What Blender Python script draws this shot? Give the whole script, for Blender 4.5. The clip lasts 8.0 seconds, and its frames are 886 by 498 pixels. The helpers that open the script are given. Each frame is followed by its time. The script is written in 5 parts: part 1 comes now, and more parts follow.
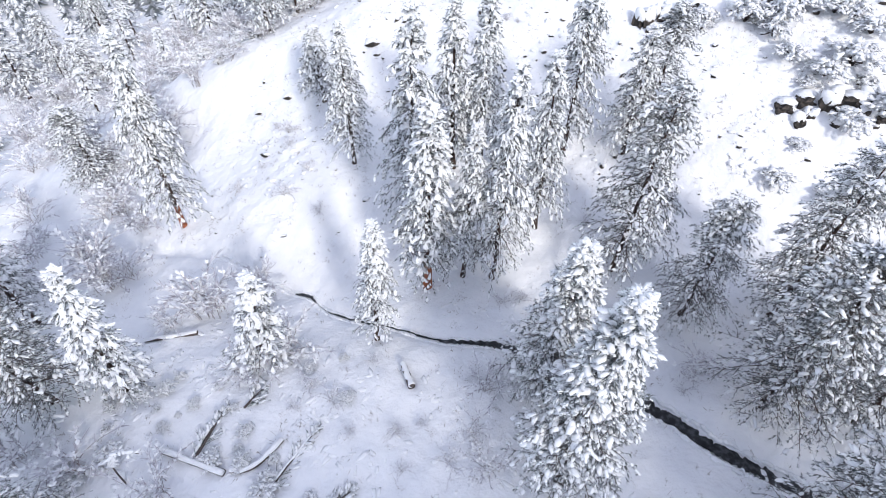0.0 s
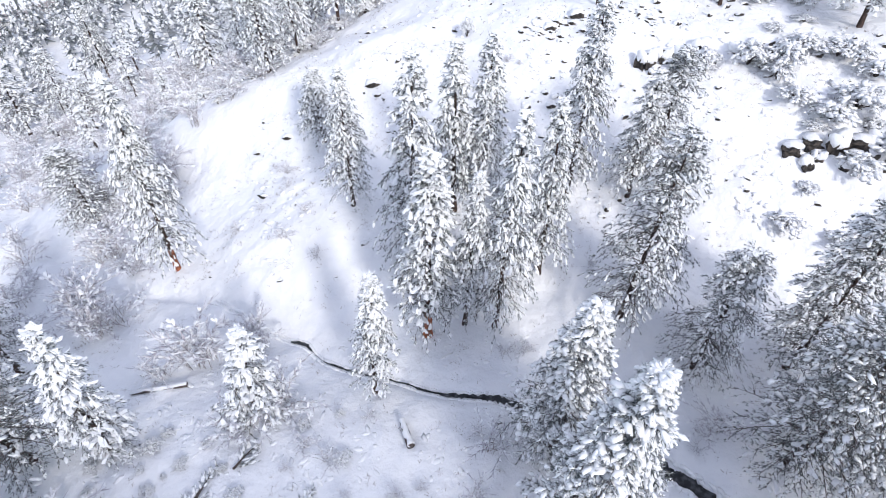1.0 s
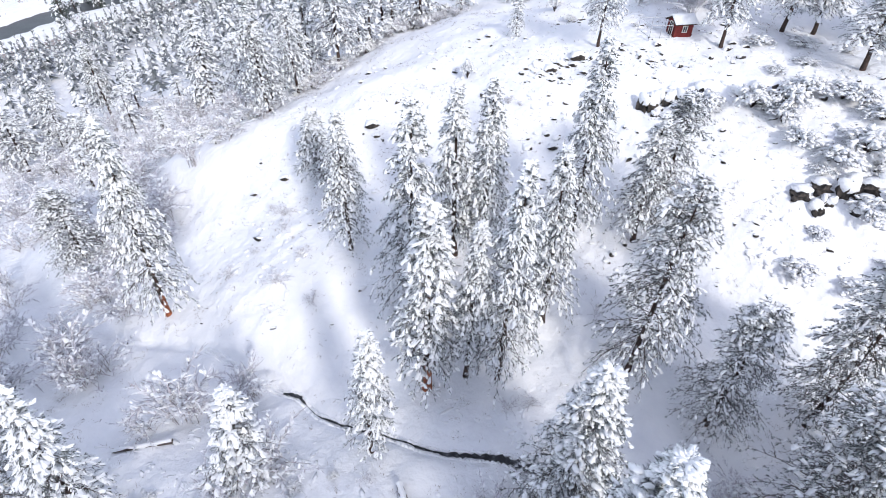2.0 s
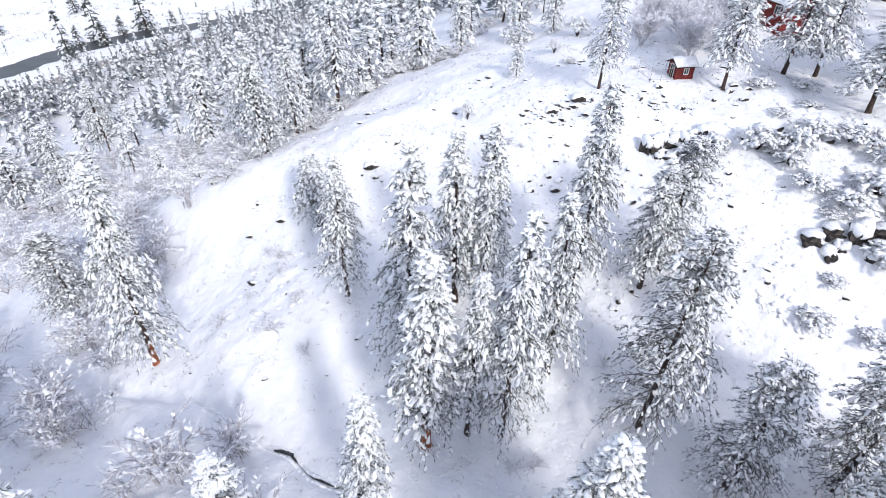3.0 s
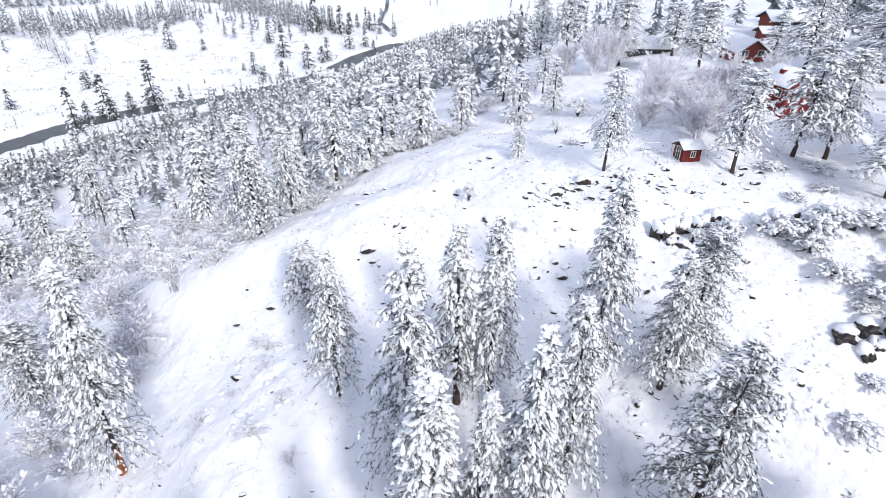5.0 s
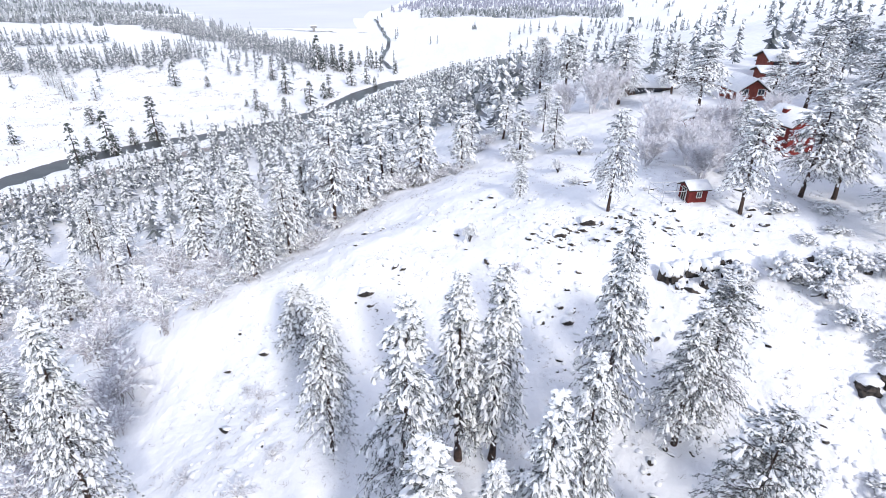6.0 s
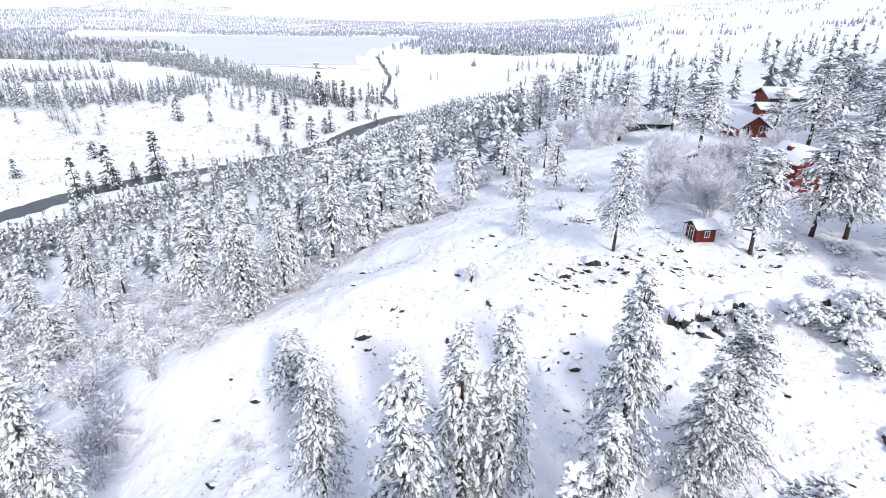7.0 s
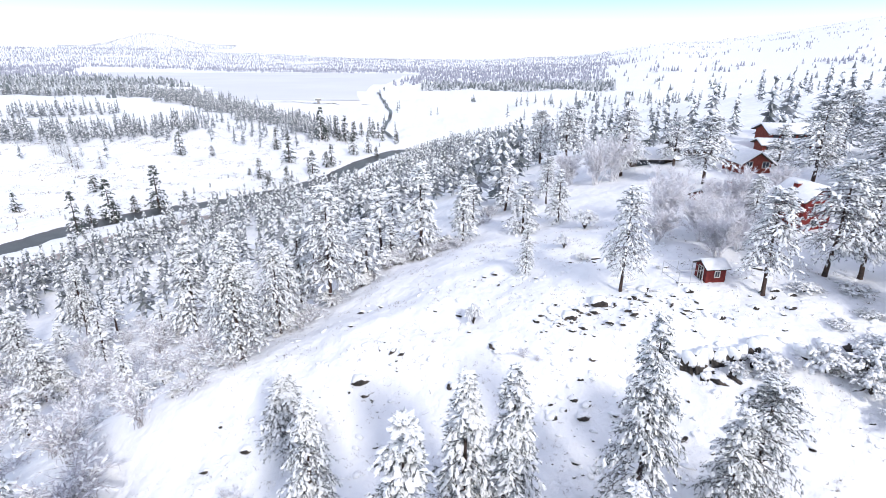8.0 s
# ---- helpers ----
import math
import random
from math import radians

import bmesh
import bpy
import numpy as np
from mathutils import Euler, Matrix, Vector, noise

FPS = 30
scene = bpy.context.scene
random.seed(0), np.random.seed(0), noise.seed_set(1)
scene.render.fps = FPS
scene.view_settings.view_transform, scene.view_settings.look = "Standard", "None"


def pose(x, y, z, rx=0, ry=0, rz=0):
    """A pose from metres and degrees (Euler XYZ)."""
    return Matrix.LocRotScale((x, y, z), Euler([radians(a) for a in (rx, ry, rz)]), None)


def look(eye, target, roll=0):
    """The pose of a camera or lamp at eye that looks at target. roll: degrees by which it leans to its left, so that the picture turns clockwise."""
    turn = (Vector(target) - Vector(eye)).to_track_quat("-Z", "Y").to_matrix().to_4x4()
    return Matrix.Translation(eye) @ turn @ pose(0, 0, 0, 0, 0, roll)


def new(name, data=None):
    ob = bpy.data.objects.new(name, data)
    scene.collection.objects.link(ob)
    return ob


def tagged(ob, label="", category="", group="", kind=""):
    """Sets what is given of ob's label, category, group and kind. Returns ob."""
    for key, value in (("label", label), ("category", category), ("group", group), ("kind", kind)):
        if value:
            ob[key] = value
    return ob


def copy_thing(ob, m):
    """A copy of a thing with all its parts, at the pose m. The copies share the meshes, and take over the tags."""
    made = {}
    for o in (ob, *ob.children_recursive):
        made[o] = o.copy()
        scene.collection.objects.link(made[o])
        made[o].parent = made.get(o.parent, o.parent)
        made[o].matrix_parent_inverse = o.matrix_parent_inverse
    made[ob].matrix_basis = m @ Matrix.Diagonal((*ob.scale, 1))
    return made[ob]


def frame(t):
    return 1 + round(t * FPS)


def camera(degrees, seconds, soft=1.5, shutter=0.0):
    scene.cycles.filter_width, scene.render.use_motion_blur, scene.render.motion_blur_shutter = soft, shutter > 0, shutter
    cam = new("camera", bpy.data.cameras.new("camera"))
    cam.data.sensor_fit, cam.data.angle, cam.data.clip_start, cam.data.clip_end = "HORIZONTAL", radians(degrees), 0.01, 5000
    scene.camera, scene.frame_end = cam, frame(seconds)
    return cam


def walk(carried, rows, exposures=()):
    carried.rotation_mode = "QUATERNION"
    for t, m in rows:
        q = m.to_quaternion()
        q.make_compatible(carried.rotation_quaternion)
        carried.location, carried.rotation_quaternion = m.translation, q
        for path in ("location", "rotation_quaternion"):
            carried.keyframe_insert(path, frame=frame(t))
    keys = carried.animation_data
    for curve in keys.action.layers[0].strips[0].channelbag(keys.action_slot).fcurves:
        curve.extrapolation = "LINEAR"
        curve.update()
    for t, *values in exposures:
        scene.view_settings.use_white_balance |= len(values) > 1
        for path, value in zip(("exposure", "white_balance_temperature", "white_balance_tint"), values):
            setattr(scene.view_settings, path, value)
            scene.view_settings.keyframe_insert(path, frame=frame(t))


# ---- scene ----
cam = camera(79.7, 8.0, soft=0.6)
METRES, EYE, TILT, LEAN, TURN = 18.0, 36.0, -47.5, 0.0, 0.0
ROWS = [
    (0.0, 0.0, 0.0, 0.0, 0.0, 0.0, -0.0),
    (0.5, -0.0028, 0.0435, 0.0477, 0.01, 1.54, -0.02),
    (1.0, -0.0049, 0.0877, 0.0947, -0.0, 3.11, -0.04),
    (1.5, -0.0055, 0.1327, 0.14, 0.0, 4.74, -0.07),
    (3.0, -0.0073, 0.2688, 0.2713, -0.05, 9.96, -0.13),
    (3.5, -0.009, 0.3125, 0.3154, -0.05, 11.7, -0.13),
    (4.0, -0.0101, 0.3543, 0.3614, -0.05, 13.48, -0.16),
    (4.5, -0.0117, 0.3951, 0.4081, -0.08, 15.24, -0.17),
    (6.0, -0.0167, 0.5191, 0.5484, -0.12, 20.52, -0.21),
    (6.5, -0.019, 0.5602, 0.5942, -0.12, 22.27, -0.23),
    (7.0, -0.0218, 0.6009, 0.6402, -0.15, 23.98, -0.23),
    (7.5, -0.0247, 0.6415, 0.6855, -0.15, 25.72, -0.23),
    (8.0, -0.0284, 0.6819, 0.73, -0.17, 27.47, -0.24),
]
walk(cam, [(t, pose(0, 0, EYE, TILT, LEAN, TURN) @ pose(METRES * x, METRES * y, METRES * z, 90 + pitch, roll, yaw)) for t, x, y, z, yaw, pitch, roll in ROWS])

# ---- light ----
SUN_FROM = Vector((0.40, -0.78, 0.56)).normalized()
world = bpy.data.worlds.new("sky")
scene.world = world
world.use_nodes = True
wn, wl = world.node_tree.nodes, world.node_tree.links
sky = wn.new("ShaderNodeTexSky")
sky.sky_type, sky.sun_disc = "NISHITA", False
sky.sun_elevation, sky.sun_rotation = math.asin(SUN_FROM.z), math.atan2(SUN_FROM.x, SUN_FROM.y)
sky.altitude, sky.air_density, sky.dust_density, sky.ozone_density = 700, 1.0, 3.0, 1.0
# thin high cloud, whitest low down, over the clear sky
height_in_sky = wn.new("ShaderNodeSeparateXYZ")
wl.new(wn.new("ShaderNodeTexCoord").outputs["Generated"], height_in_sky.inputs[0])
veil = wn.new("ShaderNodeValToRGB")
for k, (at, c) in enumerate(((0.0, (1.0, 1.0, 1.0)), (0.035, (1.0, 1.0, 1.0)), (0.085, (0.52, 0.82, 0.95)), (0.35, (0.64, 0.685, 0.85)), (1.0, (0.495, 0.535, 0.72)))):
    e = veil.color_ramp.elements[k] if k < 2 else veil.color_ramp.elements.new(at)
    e.position, e.color = at, (*c, 1)
wl.new(height_in_sky.outputs[2], veil.inputs[0])
bright = wn.new("ShaderNodeVectorMath")
bright.operation = "SCALE"
bright.inputs["Scale"].default_value = 15.4
wl.new(veil.outputs[0], bright.inputs[0])
haze = wn.new("ShaderNodeMixRGB")
haze.inputs[0].default_value = 0.75
wl.new(sky.outputs[0], haze.inputs[1])
wl.new(bright.outputs[0], haze.inputs[2])
wl.new(haze.outputs[0], wn["Background"].inputs[0])
wn["Background"].inputs[1].default_value = 0.10
sun = new("sun", bpy.data.lights.new("sun", "SUN"))
sun.data.energy, sun.data.angle, sun.data.color = 2.9, radians(9), (1.0, 0.95, 0.89)
sun.matrix_world = look((0, 0, 0), -SUN_FROM)


# ---- materials ----
def material(name, colours, rough=0.8, scale=3.0, detail=6.0, bump=0.0, bump_scale=None, by="noise", metal=0.0, spec=0.3, depth=0.1):
    """A node material: a ramp of colours over noise ("noise"), over the object's or over the island's random number."""
    m = bpy.data.materials.new(name)
    m.use_nodes = True
    n, l = m.node_tree.nodes, m.node_tree.links
    b = n["Principled BSDF"]
    b.inputs["Roughness"].default_value, b.inputs["Metallic"].default_value = rough, metal
    b.inputs["Specular IOR Level"].default_value = spec
    where = n.new("ShaderNodeTexCoord")
    tex = n.new("ShaderNodeTexNoise")
    tex.inputs["Scale"].default_value, tex.inputs["Detail"].default_value = scale, detail
    l.new(where.outputs["Object"], tex.inputs["Vector"])
    ramp = n.new("ShaderNodeValToRGB")
    steps = ramp.color_ramp.elements
    while len(steps) < len(colours):
        steps.new(0.5)
    lo, hi = (0.3, 0.7) if by == "noise" else (0.0, 1.0)
    for i, c in enumerate(colours):
        steps[i].position = lo + (hi - lo) * i / max(1, len(colours) - 1)
        steps[i].color = (*c, 1)
    if by == "noise":
        l.new(tex.outputs[0], ramp.inputs[0])
    elif by == "island":
        l.new(n.new("ShaderNodeNewGeometry").outputs["Random Per Island"], ramp.inputs[0])
    else:
        l.new(n.new("ShaderNodeObjectInfo").outputs["Random"], ramp.inputs[0])
    l.new(ramp.outputs[0], b.inputs["Base Color"])
    if bump:
        fine = n.new("ShaderNodeTexNoise")
        fine.inputs["Scale"].default_value, fine.inputs["Detail"].default_value = bump_scale or scale * 4, 8
        l.new(where.outputs["Object"], fine.inputs["Vector"])
        rise = n.new("ShaderNodeBump")
        rise.inputs["Strength"].default_value, rise.inputs["Distance"].default_value = bump, depth
        l.new(fine.outputs[0], rise.inputs["Height"])
        l.new(rise.outputs[0], b.inputs["Normal"])
    return m


SNOW = material("snow", [(0.80, 0.82, 0.86), (0.90, 0.91, 0.93)], 0.75, 0.35, 8, 0.7, 1.3, depth=0.3)
CLUMP = material("snow_clump", [(0.82, 0.84, 0.87), (0.92, 0.93, 0.94)], 0.8, 2.0, 4, 0.5, 5.0)
FROST = material("frosted_twigs", [(0.42, 0.40, 0.44), (0.64, 0.64, 0.69), (0.82, 0.83, 0.87)], 0.85, by="island")
HOAR_TWIG = material("hoar_frosted_twigs", [(0.62, 0.6, 0.64), (0.8, 0.8, 0.84), (0.92, 0.92, 0.95)], 0.85, by="island")
STEM = material("bare_stems", [(0.17, 0.14, 0.13), (0.42, 0.38, 0.38), (0.7, 0.68, 0.71)], 0.85, by="island")
NEEDLE = material("frosted_needles", [(0.045, 0.057, 0.05), (0.14, 0.16, 0.16), (0.33, 0.35, 0.37), (0.64, 0.66, 0.7)], 0.7, by="island")
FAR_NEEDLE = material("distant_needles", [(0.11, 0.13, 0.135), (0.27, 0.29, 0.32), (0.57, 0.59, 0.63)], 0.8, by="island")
# farthest needles: the distance haze is put into this pale lavender base colour
HAZY_NEEDLE = material("haze_tinted_needles", [(0.2, 0.21, 0.27), (0.3, 0.31, 0.38), (0.42, 0.43, 0.5)], 0.85, by="island")
DARK_NEEDLE = material("dark_needles", [(0.035, 0.05, 0.042), (0.07, 0.09, 0.08), (0.13, 0.15, 0.15)], 0.7, by="island")
ORANGE_BARK = material("orange_pine_bark", [(0.10, 0.045, 0.03), (0.30, 0.10, 0.05), (0.42, 0.15, 0.075)], 0.9, 2.4, 9, 0.8, 9)
BARK = material("pine_bark", [(0.03, 0.025, 0.024), (0.065, 0.046, 0.04), (0.12, 0.07, 0.055)], 0.9, 3.2, 9, 0.8, 9)
GREY_BARK = material("grey_bark", [(0.06, 0.05, 0.05), (0.16, 0.13, 0.12)], 0.9, 4, 8, 0.8, 9)
ROCK = material("rock", [(0.016, 0.016, 0.018), (0.05, 0.044, 0.04), (0.12, 0.1, 0.088)], 0.9, 1.3, 10, 0.9, 5)
WATER = material("river_water", [(0.022, 0.024, 0.027), (0.055, 0.058, 0.062)], 0.38, 0.18, 8, 0.35, 1.2, spec=0.5)
CREEK_WATER = material("creek_water", [(0.01, 0.011, 0.013), (0.025, 0.027, 0.03), (0.11, 0.115, 0.125)], 0.3, 2.2, 8, 0.4, 6, spec=0.4)
ICE = material("lake_ice", [(0.66, 0.67, 0.74), (0.73, 0.74, 0.79)], 0.6, 0.004, 6, 0.1, 0.1)
ROAD = material("wet_road", [(0.26, 0.23, 0.22), (0.42, 0.39, 0.38)], 0.8, 0.25, 8, 0.3, 3)
RED = material("red_boards", [(0.12, 0.017, 0.016), (0.19, 0.027, 0.023)], 0.7, 2.5, 8, 0.3, 8)
RUST = material("red_brown_boards", [(0.17, 0.04, 0.03), (0.25, 0.065, 0.045)], 0.75, 2.0, 8, 0.3, 8)
DARK_WOOD = material("dark_wood", [(0.035, 0.025, 0.022), (0.085, 0.06, 0.05)], 0.8, 3, 8, 0.4, 9)
PALE = material("pale_paint", [(0.6, 0.57, 0.53), (0.72, 0.7, 0.67)], 0.6, 3, 6)
GALV = material("galvanised_pipe", [(0.45, 0.46, 0.48), (0.6, 0.61, 0.63)], 0.45, 6, 5, metal=0.6)
GLASS = material("window_glass", [(0.03, 0.035, 0.045), (0.06, 0.07, 0.085)], 0.08, 1, 2, spec=0.6)
CONCRETE = material("concrete", [(0.2, 0.2, 0.2), (0.34, 0.33, 0.32)], 0.85, 0.6, 8, 0.3, 3)
SEDGE = material("dry_grass", [(0.10, 0.075, 0.06), (0.25, 0.2, 0.17), (0.45, 0.42, 0.42)], 0.9, by="island")


# ---- mesh tools ----
class Soup:
    """Vertices and faces gathered for one mesh."""

    def __init__(self):
        self.verts, self.faces, self.count = [], [], 0

    def add(self, verts, faces):
        verts = np.asarray(verts, float).reshape(-1, 3)
        self.verts.append(verts)
        self.faces.extend((np.asarray(faces) + self.count).tolist())
        self.count += len(verts)

    def mesh(self, name, mat, smooth_shade=True):
        me = bpy.data.meshes.new(name)
        me.from_pydata(np.concatenate(self.verts), [], self.faces)
        me.polygons.foreach_set("use_smooth", [smooth_shade] * len(me.polygons))
        me.materials.append(mat)
        me.update()
        return me


def part(name, soup, mat, parent=None, label="", smooth_shade=True, kind=""):
    ob = new(name, soup.mesh(name, mat, smooth_shade))
    if parent is not None:
        ob.parent = parent
    return tagged(ob, label, kind=kind)


def box_soup(soup, lo, hi, m=None, bevel=0.0):
    """A box, its edges cut off by bevel."""
    bm = bmesh.new()
    bmesh.ops.create_cube(bm, size=1)
    for v in bm.verts:
        v.co = Vector([l + (c + 0.5) * (h - l) for c, l, h in zip(v.co, lo, hi)])
    if bevel:
        bmesh.ops.bevel(bm, geom=bm.edges[:], offset=bevel, segments=1, affect="EDGES")
    if m is not None:
        bm.transform(m)
    bm.verts.index_update()
    verts = [tuple(v.co) for v in bm.verts]
    base = soup.count
    soup.verts.append(np.array(verts))
    soup.faces.extend([[base + v.index for v in f.verts] for f in bm.faces])
    soup.count += len(verts)
    bm.free()


def unit(v):
    return v / np.maximum(np.linalg.norm(v, axis=-1, keepdims=True), 1e-9)


RING = 5
_a = np.arange(RING) * math.tau / RING
BLOB = np.vstack([[(0, 0, 0.62)], np.c_[0.66 * np.cos(_a), 0.66 * np.sin(_a), np.full(RING, 0.42)], np.c_[np.cos(_a + 0.5), np.sin(_a + 0.5), np.full(RING, -0.08)], [(0, 0, -0.34)]])
BLOB_FACES = np.array(
    [(0, 1 + i, 1 + (i + 1) % RING) for i in range(RING)]
    + [(1 + i, 1 + RING + i, 1 + (i + 1) % RING) for i in range(RING)]
    + [(1 + (i + 1) % RING, 1 + RING + i, 1 + RING + (i + 1) % RING) for i in range(RING)]
    + [(1 + 2 * RING, 1 + RING + (i + 1) % RING, 1 + RING + i) for i in range(RING)]
)


def blobs(soup, centres, along, sizes, rng, uneven=0.25):
    """Lumps of snow: one at each centre, long in its direction; sizes are half length, half width, height."""
    n = len(centres)
    u = unit(along)
    side = unit(np.cross(u, np.tile([0, 0, 1.0], (n, 1))) + 1e-6)
    up = np.cross(side, u)
    shape = BLOB[None] * (1 + rng.uniform(-uneven, uneven, (n, len(BLOB), 1)))
    v = centres[:, None] + shape[:, :, :1] * (u * sizes[:, :1])[:, None] + shape[:, :, 1:2] * (side * sizes[:, 1:2])[:, None] + shape[:, :, 2:] * (up * sizes[:, 2:])[:, None]
    f = BLOB_FACES[None] + (np.arange(n) * len(BLOB))[:, None, None]
    soup.add(v, f.reshape(-1, 3))


_b = np.arange(3) * math.tau / 3
PEBBLE = np.vstack([[(0, 0, 0.6)], np.c_[0.75 * np.cos(_b), 0.75 * np.sin(_b), np.full(3, 0.38)], np.c_[np.cos(_b + 1.05), np.sin(_b + 1.05), np.full(3, -0.06)], [(0, 0, -0.36)]])
PEBBLE_FACES = np.array([f for i in range(3) for f in ((0, 1 + i, 1 + (i + 1) % 3), (1 + i, 4 + i, 1 + (i + 1) % 3), (1 + (i + 1) % 3, 4 + i, 4 + (i + 1) % 3), (7, 4 + (i + 1) % 3, 4 + i))])


def pellets(soup, centres, along, sizes, rng, uneven=0.3):
    """Lumps of snow as blobs() makes them, in fewer faces."""
    n = len(centres)
    u = unit(along)
    side = unit(np.cross(u, np.tile([0, 0, 1.0], (n, 1))) + 1e-6)
    up = np.cross(side, u)
    shape = PEBBLE[None] * (1 + rng.uniform(-uneven, uneven, (n, 8, 1)))
    v = centres[:, None] + shape[:, :, :1] * (u * sizes[:, :1])[:, None] + shape[:, :, 1:2] * (side * sizes[:, 1:2])[:, None] + shape[:, :, 2:] * (up * sizes[:, 2:])[:, None]
    f = PEBBLE_FACES[None] + (np.arange(n) * 8)[:, None, None]
    soup.add(v, f.reshape(-1, 3))


def blades(soup, roots, tips, width, rng):
    """Narrow pointed blades from roots to tips."""
    n = len(roots)
    d = tips - roots
    side = unit(np.cross(d, rng.normal(size=(n, 3)))) * np.asarray(width).reshape(-1, 1) * 0.5
    v = np.stack([roots - side, roots + side, tips], 1)
    soup.add(v, np.arange(n * 3).reshape(-1, 3))


def tubes(soup, paths, radii, sides=4):
    """Tapered tubes along paths (n, k, 3) with radii (n, k)."""
    n, k, _ = paths.shape
    d = unit(np.gradient(paths, axis=1))
    ref = np.where(np.abs(d[..., 2:]) > 0.8, np.array([1.0, 0, 0]), np.array([0, 0, 1.0]))
    a = unit(np.cross(d, ref))
    b = np.cross(d, a)
    ang = np.arange(sides) * math.tau / sides
    v = paths[:, :, None] + radii[:, :, None, None] * (a[:, :, None] * np.cos(ang)[:, None] + b[:, :, None] * np.sin(ang)[:, None])
    i, j, s = np.meshgrid(np.arange(n), np.arange(k - 1), np.arange(sides), indexing="ij")
    base = (i * k + j) * sides
    s2 = (s + 1) % sides
    f = np.stack([base + s, base + s2, base + sides + s2, base + sides + s], -1)
    soup.add(v, f.reshape(-1, 4))


def floor_at(x, y):
    return float(land(x, y)[0])


# ---- the lie of the land ----
STATIONS = (-260, -200, -130, -85, -50, -30, -15, 0, 15, 30, 50, 90, 200)
PROFILES = []


def profile(y, *heights):
    """One cross-section of the land from west to east, at the stations above."""
    PROFILES.append((y, heights))


profile(-300, 20, 22, 30, 44, 56, 66, 72, 76, 78, 78, 78, 78, 78)
profile(-55, -14, -8, 4, 22, 36, 43, 46, 47, 48, 48, 48, 48, 48)
profile(-14, -20, -18, -13, -8, -4, -2, -1, 0, 0, 0, 1, 4, 10)
profile(10, -22, -20, -14, -9, -6, -4.5, -3.8, -3.3, -3.8, -4.6, -4, -1, 6)
profile(22, -26, -24, -17, -11, -7, -5, -4, -3.2, -4.0, -3.0, -1, 2, 8)
profile(33, -30, -28, -21, -14, -9.5, -7.4, -6.6, -3.9, -2.6, -1.8, 1, 4, 10)
profile(45, -34, -32, -24, -17, -11.5, -7.5, -2.6, -1, 0, 3.2, 6, 8, 12)
profile(58, -38, -36, -28, -20, -11.5, -6, -1.2, 1, 4, 8.6, 11.8, 13, 15)
profile(70, -42, -40, -31, -22, -11, -0.8, 3.4, 5.6, 9.4, 12, 12.2, 14, 18)
profile(85, -45, -44, -34, -25, -14, -4, 2.5, 7, 10, 12.6, 13.4, 15, 20)
profile(105, -47, -46, -37, -28, -17, -7, 0, 4.5, 7.5, 11, 13.6, 15.5, 22)
profile(130, -48, -47, -41, -28, -19, -12, -5, 1, 6, 10, 13.6, 16, 25)
profile(180, -48, -48.4, -46, -38, -28, -20, -13, -6, 0, 5, 10, 15, 28)
profile(250, -48, -48.4, -45, -40, -34, -29, -25, -21, -16, -11, -5, 5, 25)
profile(350, -46, -47, -48.4, -47, -43, -38, -34, -30, -26, -22, -16, -6, 15)
profile(520, -42, -44, -46, -47, -48.4, -48, -47, -46, -44, -42, -38, -28, 0)
profile(800, -40, -42, -43, -43, -43, -43, -43, -43, -42, -42, -41, -40, -32)

# the far country: heights against distance, for bearings from west to east
RANGES = (0, 300, 450, 650, 900, 1300, 2000, 3000, 4200, 6500)
BEARINGS = (-0.9, -0.5, -0.33, -0.16, 0.05, 0.2, 0.4, 0.72, 1.1)
FAR = (
    (-30, -46, -40, -30, -22, -24, -22, -6, 70, 110),
    (-30, -47, -43, -36, -28, -30, -30, -18, 62, 90),
    (-30, -47, -45, -42, -38, -38, -37, -36, 30, 60),
    (-30, -47, -46, -45, -40, -38, -37, -36, 8, 30),
    (-30, -40, -45, -45, -43, -40, -36, -28, 0, 30),
    (-20, -30, -40, -42, -42, -40, -30, -10, 25, 60),
    (0, 5, -8, -24, -30, -26, 0, 55, 115, 200),
    (10, 15, 5, -5, -12, -6, 40, 145, 245, 420),
    (10, 20, 20, 20, 20, 40, 110, 220, 330, 500),
)
RIVER = ((-330, 60), (-250, 150), (-204, 238), (-190, 277), (-165, 308), (-132, 333), (-97, 368), (-79, 412), (-68, 459), (-45, 513), (-19, 530), (40, 545), (240, 640))
CREEK = ((60, -2), (40, 6), (23.3, 14.8), (20.8, 16.4), (18.8, 18.3), (16, 20.1), (10, 23.6), (4.3, 25.3), (0.8, 25.6), (-1.7, 26.2), (-3.7, 27.2), (-8.2, 28.9), (-11.2, 30.4), (-13.5, 32.9), (-15.2, 33.4), (-24, 38.5), (-34, 41), (-50, 50), (-80, 78), (-120, 130))


def smooth(a, b, v):
    s = np.clip((v - a) / (b - a), 0, 1)
    return s * s * (3 - 2 * s)


def cubic(knots, table, v):
    """Cubic interpolation along the first axis of table, at the values v: (len(v), ...)."""
    k, p = np.asarray(knots, float), np.asarray(table, float)
    slope = np.gradient(p, k, axis=0)
    v = np.clip(v, k[0], k[-1])
    i = np.clip(np.searchsorted(k, v) - 1, 0, len(k) - 2)
    step = k[i + 1] - k[i]
    s = (v - k[i]) / step
    return i, s, step, p, slope


